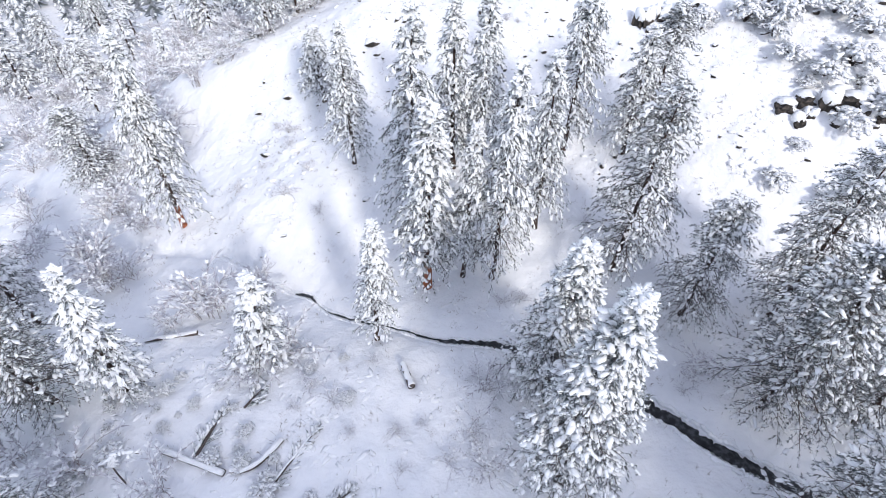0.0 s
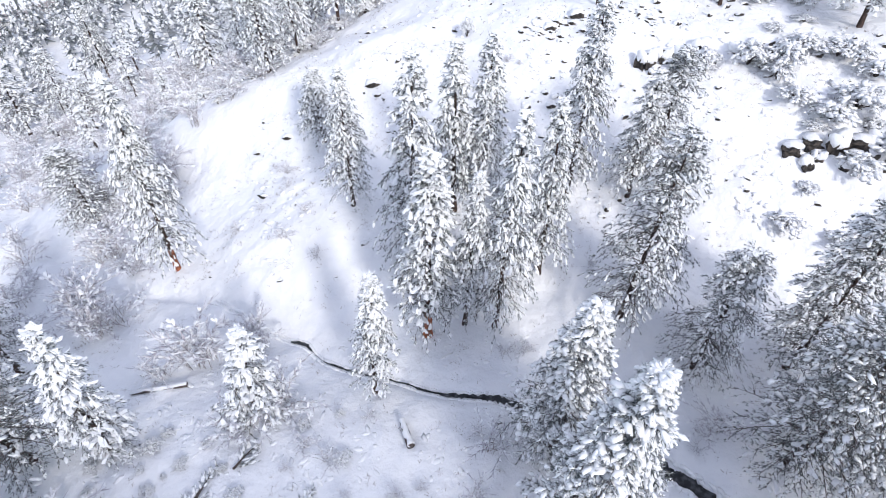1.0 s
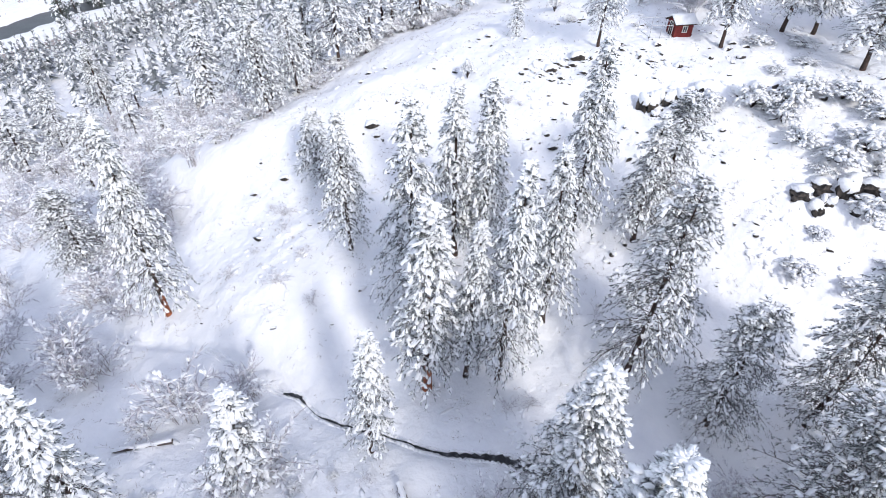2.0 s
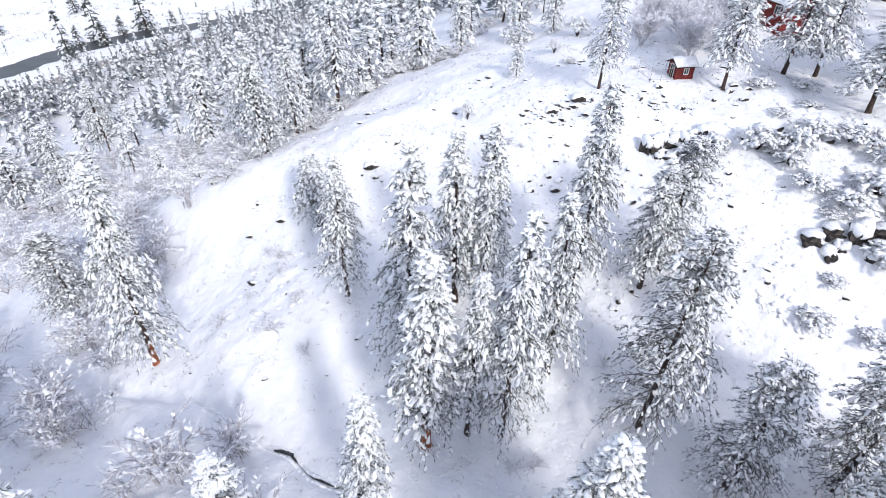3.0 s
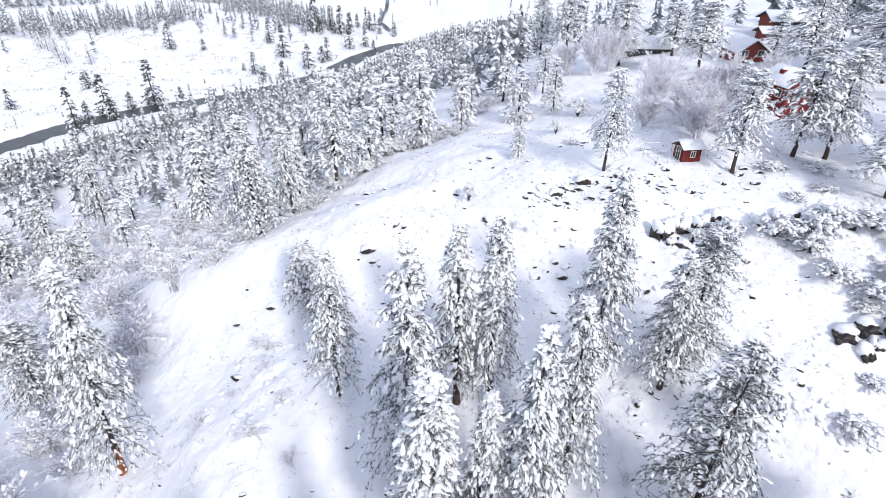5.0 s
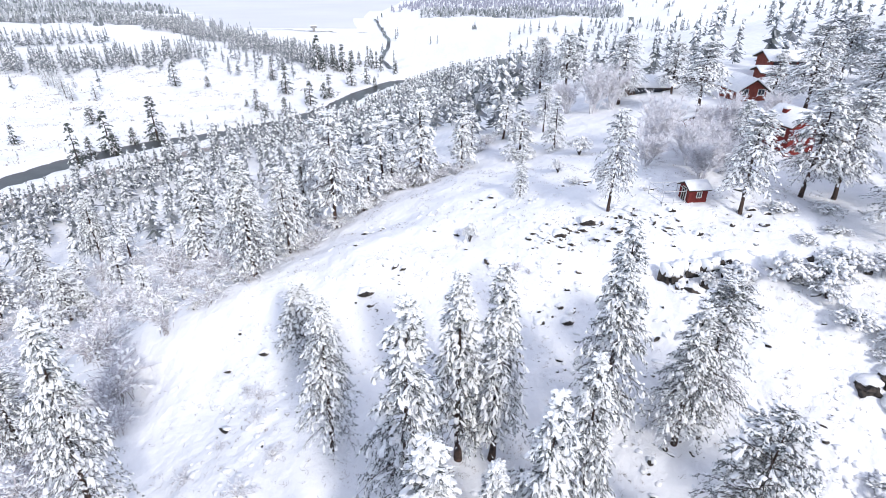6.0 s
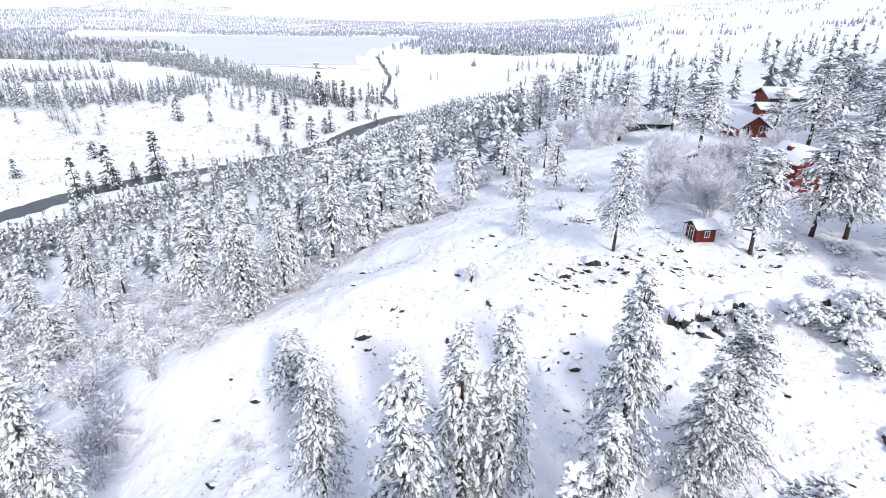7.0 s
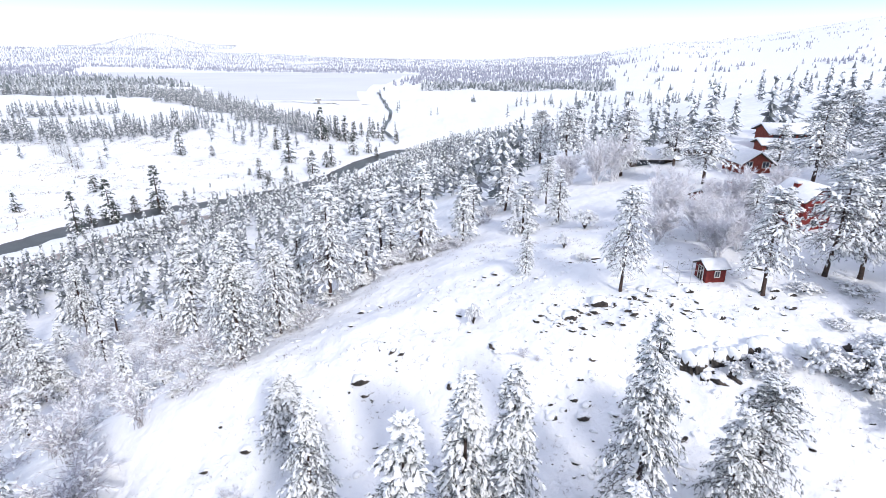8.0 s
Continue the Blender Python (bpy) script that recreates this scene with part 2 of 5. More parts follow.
def loft(x, y):
    """The near land's height, lofted through the profiles."""
    ys = [row[0] for row in PROFILES]
    table = np.array([row[1] for row in PROFILES], float)
    i, s, step, p, m = cubic(ys, table, y)
    s, step = s[:, None], step[:, None]
    rows = (2 * s**3 - 3 * s**2 + 1) * p[i] + (s**3 - 2 * s**2 + s) * step * m[i] + (3 * s**2 - 2 * s**3) * p[i + 1] + (s**3 - s**2) * step * m[i + 1]
    k = np.asarray(STATIONS, float)
    x = np.clip(x, k[0], k[-1])
    j = np.clip(np.searchsorted(k, x) - 1, 0, len(k) - 2)
    grad = np.gradient(rows, k, axis=1)
    n = np.arange(len(x))
    w = k[j + 1] - k[j]
    u = (x - k[j]) / w
    return (2 * u**3 - 3 * u**2 + 1) * rows[n, j] + (u**3 - 2 * u**2 + u) * w * grad[n, j] + (3 * u**2 - 2 * u**3) * rows[n, j + 1] + (u**3 - u**2) * w * grad[n, j + 1]


def far_land(x, y):
    r, b = np.hypot(x, y - 18), np.arctan2(x, y - 18)
    rows = np.array([np.interp(r, RANGES, line) for line in FAR])
    b = np.clip(b, BEARINGS[0], BEARINGS[-1])
    j = np.clip(np.searchsorted(BEARINGS, b) - 1, 0, len(BEARINGS) - 2)
    k = np.asarray(BEARINGS)
    u = smooth(0, 1, (b - k[j]) / (k[j + 1] - k[j]))
    n = np.arange(len(r))
    return rows[j, n] * (1 - u) + rows[j + 1, n] * u


def ripple(x, y, size, seed):
    """Soft uneven ground of about that wavelength, between -1 and 1."""
    rng = np.random.default_rng(seed)
    total = np.zeros_like(x)
    for _ in range(7):
        a, f, ph = rng.uniform(0, math.tau), rng.uniform(0.7, 1.6) / size * math.tau, rng.uniform(0, math.tau)
        c = rng.uniform(0, math.tau)
        total += np.sin((x * math.cos(a) + y * math.sin(a)) * f + ph + 1.3 * np.sin((x * math.cos(c) + y * math.sin(c)) * f * 0.6))
    return total / 4.2


def from_line(line, x, y):
    """The distance from a bent line."""
    best = np.full(x.shape, 1e9)
    for (ax, ay), (bx, by) in zip(line, line[1:]):
        dx, dy = bx - ax, by - ay
        s = np.clip(((x - ax) * dx + (y - ay) * dy) / (dx * dx + dy * dy), 0, 1)
        best = np.minimum(best, np.hypot(x - ax - s * dx, y - ay - s * dy))
    return best


def land(x, y):
    """The height of the snow's surface."""
    x, y = np.atleast_1d(np.asarray(x, float)), np.atleast_1d(np.asarray(y, float))
    r = np.hypot(x, y - 18)
    w = smooth(400, 640, r)
    z = loft(x, y) * (1 - w) + far_land(x, y) * w
    z = z + 0.16 * ripple(x, y, 4.5, 1) + 0.45 * ripple(x, y, 17, 2) * smooth(10, 60, r) + 0.04 * ripple(x, y, 1.3, 3)
    z = z + 1.6 * ripple(x, y, 60, 4) * smooth(140, 260, r) + 5 * ripple(x, y, 260, 5) * smooth(420, 900, r) * (1 - smooth(-1, 1, lake(x, y)))
    for hx, hy, size, tall in ((-2250, 4400, 300, 105), (-3600, 4100, 500, 150), (-1650, 4700, 450, 60)):
        z = z + tall * np.exp(-((x - hx) ** 2 + (y - hy) ** 2) / size**2)
    d = from_line(RIVER, x, y)
    bed = np.where(d < 9.0, -49.8, -47.6)
    near = 1 - smooth(8, 42, d)
    z = z * (1 - near) + bed * near
    c = from_line(CREEK, x, y)
    z = z - 0.5 * (1 - smooth(0.3, 1.0, c)) - 0.25 * (1 - smooth(0.5, 3.0, c))
    flat = smooth(-1, 1, lake(x, y))
    return z * (1 - flat) - 36.0 * flat


def lake(x, y):
    """Above 0 on the frozen reservoir, below 0 outside."""
    s = (y - 930) / 2300
    west, east = -330 - 2000 * s + 60 * np.sin(y / 170.0), -118 - 30 * s + 40 * np.sin(y / 260.0)
    return np.minimum(np.minimum(x - west, east - x), np.minimum(y - 935, 2380 - y)) / 8.0


# ---- the ground ----
def spaced(*runs):
    """Grid lines: runs of (start, end, step), the step growing evenly in open runs."""
    out = []
    for a, b, n, power in runs:
        s = np.linspace(0, 1, n, endpoint=False)
        out.extend(a + (b - a) * (s**power if power > 0 else 1 - (1 - s) ** -power))
    return np.array(out)


gx = np.append(spaced((-4600, -260, 44, -2.6), (-260, -44, 75, -1.5), (-44, 52, 235, 1), (52, 260, 60, 1.5), (260, 4600, 44, 2.6)), 4600)
gy = np.append(spaced((-320, -20, 16, -1.5), (-20, 8, 16, 1), (8, 46, 105, 1), (46, 150, 120, 1.15), (150, 620, 110, 1.2), (620, 4900, 80, 1.8)), 4900)
GX, GY = np.meshgrid(gx, gy)
GZ = land(GX.ravel(), GY.ravel())
sheet = Soup()
rows, cols = len(gy), len(gx)
ii, jj = np.meshgrid(np.arange(rows - 1), np.arange(cols - 1), indexing="ij")
k0 = (ii * cols + jj).ravel()
sheet.add(np.c_[GX.ravel(), GY.ravel(), GZ], np.c_[k0, k0 + 1, k0 + cols + 1, k0 + cols])
tagged(part("ground", sheet, SNOW), "snow-covered hillsides, valley floor and far plain", "snowy ground", kind="structure")


def bent(line, step):
    """Points along a bent line at even steps, its corners softened."""
    p = np.array(line, float)
    d = np.r_[0, np.cumsum(np.hypot(*np.diff(p, axis=0).T))]
    s = np.arange(0, d[-1], step)
    q = np.c_[np.interp(s, d, p[:, 0]), np.interp(s, d, p[:, 1])]
    for _ in range(4):
        q[1:-1] = (q[:-2] + 2 * q[1:-1] + q[2:]) / 4
    return q


def ribbon(soup, line, step, left, right, height, rng, uneven=0.0):
    """A strip along a line: left and right half widths, at a height or on the land."""
    q = bent(line, step)
    t = unit(np.gradient(q, axis=0))
    nrm = np.c_[-t[:, 1], t[:, 0]]
    n = len(q)
    wob = lambda: 1 + uneven * rng.uniform(-1, 1, n)
    left, right = (w(q[:, 0]) if callable(w) else w for w in (left, right))
    a, b = q + nrm * (left * wob())[:, None], q - nrm * (right * wob())[:, None]
    za = zb = height(q)
    v = np.empty((n * 2, 3))
    v[0::2], v[1::2] = np.c_[a, za], np.c_[b, zb]
    i = np.arange(n - 1) * 2
    soup.add(v, np.c_[i, i + 1, i + 3, i + 2])


rng = np.random.default_rng(11)
s = Soup()
ribbon(s, RIVER, 6, 10.0, 10.0, lambda p: np.full(len(p), -48.75), rng, 0.12)
tagged(part("water", s, WATER), "dark grey open river between snowy banks", "river", kind="structure")
s = Soup()


def creek_half(x):
    """Half of the creek's open width: broad upstream, closing to a crack under the snow."""
    return np.interp(x, (-15.5, -14.8, -13.4, -12.6, -11.4, -10.4, -4, 0, 4.5, 8, 12, 16, 20), (0.02, 0.16, 0.2, 0.02, 0.02, 0.09, 0.07, 0.15, 0.3, 0.36, 0.5, 0.66, 0.64))


ribbon(s, CREEK[1:15], 0.24, creek_half, creek_half, lambda p: land(p[:, 0], p[:, 1]) + np.interp(p[:, 0], (4, 12), (0.13, 0.2)) + 0.09 * ripple(p[:, 0], p[:, 1], 2.2, 9), rng, 0.6)
tagged(part("creek_water", s, CREEK_WATER), "narrow black creek showing between snow banks", "creek", kind="structure")
s = Soup()
ribbon(s, [(-262, 82), (-222, 150), (-178.3, 215.3), (-160, 246), (-132, 282), (-79.2, 339.8), (-55, 395), (-42.5, 434.8), (-30, 470), (10, 505), (60, 520)], 5, 4.0, 4.0, lambda p: land(p[:, 0], p[:, 1]) + 1.1, rng, 0.03)
tagged(part("road", s, ROAD), "cleared wet riverside road with brown slush", "road", kind="structure")
s = Soup()
ly, lx = np.meshgrid(np.linspace(900, 3290, 60), np.linspace(0, 1, 24), indexing="ij")
west = -380 - 2000 * (ly - 930) / 2300 + 60 * np.sin(ly / 170.0)
east = -60 - 30 * (ly - 930) / 2300 + 40 * np.sin(ly / 260.0)
keep = lake(west + (east - west) * lx, ly) > 0.2
i, j = np.meshgrid(np.arange(59), np.arange(23), indexing="ij")
cells = (i * 24 + j)[keep[:-1, :-1] & keep[1:, 1:] & keep[1:, :-1] & keep[:-1, 1:]]
s.add(np.c_[(west + (east - west) * lx).ravel(), ly.ravel(), np.full(ly.size, -35.8)], np.c_[cells, cells + 1, cells + 25, cells + 24])
tagged(part("lake_ice", s, ICE), "frozen reservoir with pale grey snow-dusted ice", "frozen lake", kind="structure")

# lumps of snow overhanging the creek
q = bent(CREEK[1:16], 0.32)
t = unit(np.gradient(q, axis=0))
nrm = np.c_[-t[:, 1], t[:, 0]]
s = Soup()
for sgn in (-1, 1):
    half = creek_half(q[:, 0])
    p = q + nrm * (sgn * (half * rng.uniform(0.7, 1.15, len(q)) + 0.2))[:, None]
    sizes = np.c_[rng.uniform(0.2, 0.5, len(q)), rng.uniform(0.14, 0.3, len(q)), rng.uniform(0.15, 0.3, len(q))]
    blobs(s, np.c_[p, land(p[:, 0], p[:, 1])], np.c_[t, np.zeros(len(q))], sizes, rng)
tagged(part("snow_lump", s, CLUMP), "rounded snow lumps along the creek's edge", "snow lumps", kind="stuff")


# ---- trees ----
def crown_width(h, kind):
    """A crown's half width at the height h (0 at its foot, 1 at the tip), 1 at its widest."""
    if kind == "spire":
        return np.minimum(1, 0.75 + h * 2.2) * (1 - h) ** 0.72 + 0.03
    if kind == "broad":
        return np.minimum(1, 0.55 + h * 2.4) * np.sqrt(np.maximum(0, 1 - h**1.8)) * (1 - 0.25 * h) + 0.04
    return np.minimum(1, 0.66 + h * 1.7) * (1 - h**1.3) ** 0.95 + 0.035


def pine(name, seed, height, radius, bare, kind, boughs, twigs, lump, snowy, label, needle=NEEDLE, blade=0.1, fan=4, tufts=3, fingers=2, droop=1.0, lumps=pellets):
    """A pine with its trunk, boughs that bear side twigs, tufts of needles along the twigs, and the snow that lies on them."""
    rng = np.random.default_rng(seed)
    tree = tagged(new(name), label, "pine tree")
    trunk = Soup()
    k = 12
    zs = np.linspace(-0.6, height * 0.97, k)
    bend = np.cumsum(rng.normal(0, 0.035, (k, 2)), 0) * (np.arange(k)[:, None] > 0)
    r0 = 0.013 * height + 0.03
    path = np.c_[bend, zs][None]
    tubes(trunk, path, (r0 * np.clip(1 - zs / height, 0.02, 1) ** 0.8 * (1 + 0.35 * np.exp(-np.maximum(zs, 0) * 2.2)))[None], 9)
    part("trunk", trunk, BARK, tree, "orange-brown flaky bark")
    # boughs, in loose whorls
    whorls = max(6, boughs // 6)
    h = (rng.integers(0, whorls, boughs) + rng.normal(0.5, 0.2, boughs)) / whorls
    h = np.sort(np.clip(h, 0, 0.995) ** 0.88)
    az = np.arange(boughs) * 2.399 + rng.normal(0, 0.5, boughs)
    length = radius * crown_width(h, kind) * np.where(rng.uniform(size=boughs) < 0.14, 0.5, rng.uniform(0.72, 1.2, boughs))
    z0 = height * (bare + (1 - bare) * h)
    out = np.c_[np.cos(az), np.sin(az), np.zeros(boughs)]
    rise = np.interp(h, (0, 0.5, 1), (0.02, 0.16, 0.75)) + rng.normal(0, 0.1, boughs)
    sag = droop * np.interp(h, (0, 0.6, 1), (0.52, 0.5, 0.15)) * rng.uniform(0.7, 1.4, boughs)
    cx, cy = np.interp(z0, zs, bend[:, 0]), np.interp(z0, zs, bend[:, 1])

    def along(i, s):
        p = out[i] * (length[i] * s)[:, None]
        p[:, 0] += cx[i]
        p[:, 1] += cy[i]
        p[:, 2] = z0[i] + length[i] * (rise[i] * s - sag[i] * s**2)
        return p

    all_i = np.arange(boughs)
    paths = np.stack([along(all_i, np.full(boughs, s)) for s in (0, 0.35, 0.7, 1)], 1)
    wood = Soup()
    tubes(wood, paths, np.outer(0.012 + 0.008 * length, (1, 0.7, 0.45, 0.15)), 3)
    # side twigs, left and right by turns, the last one the bough's own tip
    n = boughs * twigs
    i = np.repeat(all_i, twigs)
    j = np.tile(np.arange(twigs), boughs)
    s = np.clip(0.1 + 0.9 * (j + 1) / twigs + rng.normal(0, 0.05, n), 0.12, 1.0)
    root = along(i, s)
    side = np.c_[-out[i][:, 1], out[i][:, 0], np.zeros(n)]
    sign = np.where(j == twigs - 1, rng.normal(0, 0.15, n), np.where(j % 2 == 0, 1, -1) * rng.uniform(0.6, 1.3, n))
    way = out[i] * rng.uniform(0.5, 1.0, n)[:, None] + side * sign[:, None]
    way[:, 2] = (rise[i] - 2 * sag[i] * s) * 0.8 - 0.12 * droop + rng.normal(0, 0.14, n)
    way = unit(way)
    reach = (0.36 * length[i] * np.sin(np.clip(1.15 - s, 0.15, 0.9) * 1.9) + 0.16 + 0.5 * lump) * rng.uniform(0.7, 1.25, n)
    tip = root + way * reach[:, None]
    tip[:, 2] -= 0.16 * droop * reach
    blades(wood, root, tip, 0.03 + 0.006 * length[i], rng)
    part("limb", wood, GREY_BARK, tree, kind="stuff")
    # tufts of needles out along the twigs
    m = n * tufts
    w = np.repeat(np.arange(n), tufts)
    t = np.tile((np.arange(tufts) + 0.75) / tufts, n) + rng.normal(0, 0.08, m)
    p = root[w] + (tip - root)[w] * t[:, None] + rng.normal(0, 0.18 * lump, (m, 3))
    d = unit(way[w] + rng.normal(0, 0.24, (m, 3)) - [0, 0, 0.22 * droop])
    green = Soup()
    base = np.repeat(p - d * lump * 0.6, fan, 0)
    spray = np.repeat(d, fan, 0) + rng.normal(0, 0.42, (m * fan, 3))
    spray[:, 2] -= 0.16
    blades(green, base, base + unit(spray) * ((0.12 + 0.85 * lump) * rng.uniform(0.7, 1.4, m * fan))[:, None], blade * rng.uniform(0.7, 1.5, m * fan), rng)
    part("foliage", green, needle, tree, smooth_shade=False, kind="stuff")
    # snow: tapered lumps lying along the tufts, with thin fingers about them
    white = Soup()
    lies = rng.uniform(0, 1, m) < snowy * np.interp(t, (0.2, 0.6, 1), (0.62, 0.8, 0.92))
    c = p[lies] + d[lies] * 0.1 * lump
    q = int(lies.sum())
    c[:, 2] += 0.24 * lump
    size = lump * np.clip(rng.gamma(3.0, 0.33, q), 0.3, 1.9)
    lumps(white, c, d[lies] + rng.normal(0, 0.15, (q, 3)), np.c_[size * rng.uniform(0.95, 1.45, q), size * rng.uniform(0.46, 0.74, q), size * rng.uniform(0.42, 0.66, q)], rng, 0.3)
    fringe = np.repeat(np.flatnonzero(lies), fingers)
    q = len(fringe)
    base = p[fringe] + rng.normal(0, 0.4 * lump, (q, 3)) + [0, 0, 0.15 * lump]
    ways = unit(d[fringe] + rng.normal(0, 0.42, (q, 3)) - [0, 0, 0.15])
    blades(white, base, base + ways * ((0.1 + 0.9 * lump) * rng.uniform(0.6, 1.3, q))[:, None], (0.03 + 0.3 * lump) * rng.uniform(0.6, 1.3, q), rng)
    part("snow", white, CLUMP, tree, "snow lying in clumps on the boughs", smooth_shade=lumps is blobs, kind="stuff")
    return tree


def plant(master, x, y, height, radius, turn=None, lean=(0, 0), group="", label="", sink=0.0):
    """Sets a tree of that height and crown radius on the land."""
    tree, h0, r0 = master["tree"], master["height"], master["radius"]
    turn = random.uniform(0, 360) if turn is None else turn
    m = pose(x, y, floor_at(x, y) - sink, lean[0], lean[1], 0) @ pose(0, 0, 0, 0, 0, turn) @ Matrix.Diagonal((radius / r0, radius / r0, height / h0, 1))
    if master["used"]:
        ob = copy_thing(tree, m)
    else:
        master["used"], ob = True, tree
        tree.matrix_basis = m
    return tagged(ob, label, group=group)


def kind_of_pine(seed, height, radius, bare, kind, boughs, twigs, lump, snowy, label, name="pine_tree", **more):
    tree = pine(name, seed, height, radius, bare, kind, boughs, twigs, lump, snowy, label, **more)
    top = max(v.co.z for ob in tree.children for v in ob.data.vertices)
    return {"tree": tree, "used": False, "height": top, "radius": radius}


SPIRE = [kind_of_pine(21 + i, 20, 2.7, 0.2, "spire", 165, 7, 0.165, 0.86, "tall narrow pine laden with clumped snow", blade=0.06, fan=6, tufts=4, fingers=1, droop=1.25) for i in range(3)]
FULL = [kind_of_pine(31 + i, 20, 3.6, 0.17, "full", 165, 8, 0.165, 0.84, "tall full pine with drooping snow-laden boughs", blade=0.06, fan=6, tufts=4, fingers=1, droop=1.2) for i in range(2)]
BROAD = [kind_of_pine(41 + i, 20, 4.6, 0.11, "broad", 155, 9, 0.17, 0.66, "broad-crowned pine with heavy snow on its boughs", blade=0.06, tufts=4, fan=7, fingers=1) for i in range(2)]
YOUNG = [kind_of_pine(51 + i, 10, 2.0, 0.06, "full", 95, 6, 0.155, 0.97, "young pine thickly covered with snow", blade=0.05, fingers=1) for i in range(2)]
UPLAND = [kind_of_pine(61 + i, 13, 3.0, 0.26, "broad", 118, 7, 0.175, 0.95, "pine with a bare lower trunk and snowy crown", needle=FAR_NEEDLE, blade=0.06, fan=4, fingers=1) for i in range(3)]

NEAR = [kind_of_pine(131 + i, 20, 3.6, 0.08, "full", 190, 10, 0.15, 0.66, "tall full pine close by, its boughs lumpy with snow", blade=0.045, fan=7, tufts=4, fingers=1, droop=0.9, lumps=blobs) for i in range(2)]
NEAR_BROAD = [kind_of_pine(141, 18, 5.0, 0.12, "broad", 190, 11, 0.15, 0.56, "broad pine close by with lumpy snow along its boughs", blade=0.045, fan=8, tufts=4, fingers=0, droop=0.8, lumps=blobs)]


def orange_foot(ob, tall):
    """The bare lowest part of a trunk, where the bark is bright orange."""
    s = Soup()
    z = np.linspace(-0.5, tall, 6)
    tubes(s, np.c_[np.zeros((6, 2)), z][None], (0.33 * (1 - z * 0.04) * (1 + 0.3 * np.exp(-np.maximum(z, 0) * 2.2)))[None], 10)
    part("trunk_foot", s, ORANGE_BARK, ob, "bright orange bark at the foot")


# the stand beyond the creek
g = "pines in the stand beyond the creek"
plant(SPIRE[0], 3.9, 45.9, 18.9, 2.7, 260, group=g)
orange_foot(plant(SPIRE[0], -1.5, 32.0, 22.0, 3.3, 20, (0, 2.1), group=g, label="tall narrow snowy pine with a bare orange foot"), 3.4)
plant(SPIRE[1], 1.9, 32.8, 17.5, 2.0, 80, (0, 1.8), group=g)
plant(FULL[0], 4.7, 32.4, 22.2, 3.2, 140, (0, 1.7), group=g)
plant(FULL[1], -3.0, 39.3, 22.7, 3.8, 10, (0, 1.6), group=g)
plant(SPIRE[2], 1.1, 46.0, 18.4, 2.9, 200, group=g)
plant(FULL[1], 9.3, 37.9, 16.8, 2.7, 120, (0, -1.6), group=g)
plant(FULL[0], 13.2, 47.4, 18.9, 3.7, 300, group=g)
plant(BROAD[0], 21.4, 47.4, 14.4, 3.6, 60, group=g)
plant(FULL[1], 19.2, 46.0, 12.5, 2.8, 330, (0, -1.5), group=g)
plant(BROAD[1], 16.1, 32.8, 20.0, 3.9, 20, (0, 1.2), group=g)
g = "pines near the creek"
plant(BROAD[0], 21.2, 27.8, 20.0, 4.4, 190, group=g)
plant(BROAD[1], 29.0, 27.5, 19.0, 4.7, 70, group=g)
plant(NEAR_BROAD[0], 25.4, 19.4, 19.0, 4.9, 280, group=g)
plant(NEAR_BROAD[0], 25.0, 8.0, 19.0, 5.8, 150, group=g)
plant(BROAD[0], 32.0, 18.0, 19.0, 5.5, 10, group=g)
plant(NEAR[0], 8.3, 20.7, 17.7, 4.0, 50, group=g)
plant(NEAR[1], 8.3, 13.4, 22.4, 4.1, 230, group=g)
plant(SPIRE[1], -5.8, 26.0, 17.4, 2.8, 10, (0, 3.2), group=g, label="slim snow-covered pine beside the creek")
plant(YOUNG[0], -15.4, 24.1, 11.6, 2.7, 40, (0, 8), group=g)
plant(YOUNG[1], -26.4, 21.3, 15.6, 2.6, 100, (0, 7), group=g)
plant(FULL[1], -9.9, 47.4, 14.3, 2.7, 80, (0, 1), group="pines on the open slope")
plant(SPIRE[2], -14.9, 59.2, 10.4, 2.8, 190, group="pines on the open slope")
orange_foot(plant(FULL[0], -29.9, 43.4, 21.4, 4.0, 250, (0, 4.6), group="pines near the creek", label="tall snowy pine with a bare orange foot"), 2.9)
plant(NEAR_BROAD[0], -32.0, 20.3, 15.5, 5.0, 15, (0, -6), group=g)
plant(NEAR_BROAD[0], -28.5, 9.0, 10.5, 4.4, 65, group=g)
plant(BROAD[0], -46.0, 55.2, 16.6, 5.4, 120, group=g)
plant(FULL[0], -40.0, 30.0, 15.0, 4.0, 170, group=g)

# pines round the clearing on the hill
g = "pines round the hilltop clearing"
random.seed(5)
plant(UPLAND[0], 19.7, 72.9, 12.4, 2.7, group=g)
plant(UPLAND[1], 33.8, 69.7, 12.0, 3.2, group=g)
plant(UPLAND[2], 42.6, 73.3, 13.6, 3.8, group=g)
plant(UPLAND[0], 46.9, 73.6, 14.4, 4.2, group=g)
plant(UPLAND[1], 46.8, 62.5, 11.0, 4.0, group=g)
plant(UPLAND[2], 37.9, 131.3, 14.5, 3.9, group=g)
plant(YOUNG[0], 13.6, 106.5, 8.2, 2.4, group=g)
plant(YOUNG[1], 10.2, 81.6, 4.4, 1.0, group=g, label="small snow-covered sapling pine")
plant(UPLAND[0], 20.1, 121, 10.5, 2.8, group=g)
plant(YOUNG[1], 19.7, 107.5, 6.2, 1.8, group=g)
plant(UPLAND[1], 48.2, 115.5, 14.0, 4.4, group=g)
plant(UPLAND[2], 49.8, 133, 11.0, 3.1, group=g)
plant(YOUNG[0], 66.5, 124.0, 7.4, 2.6, group=g)
plant(UPLAND[0], 64.1, 109.4, 16.5, 5.6, group=g)
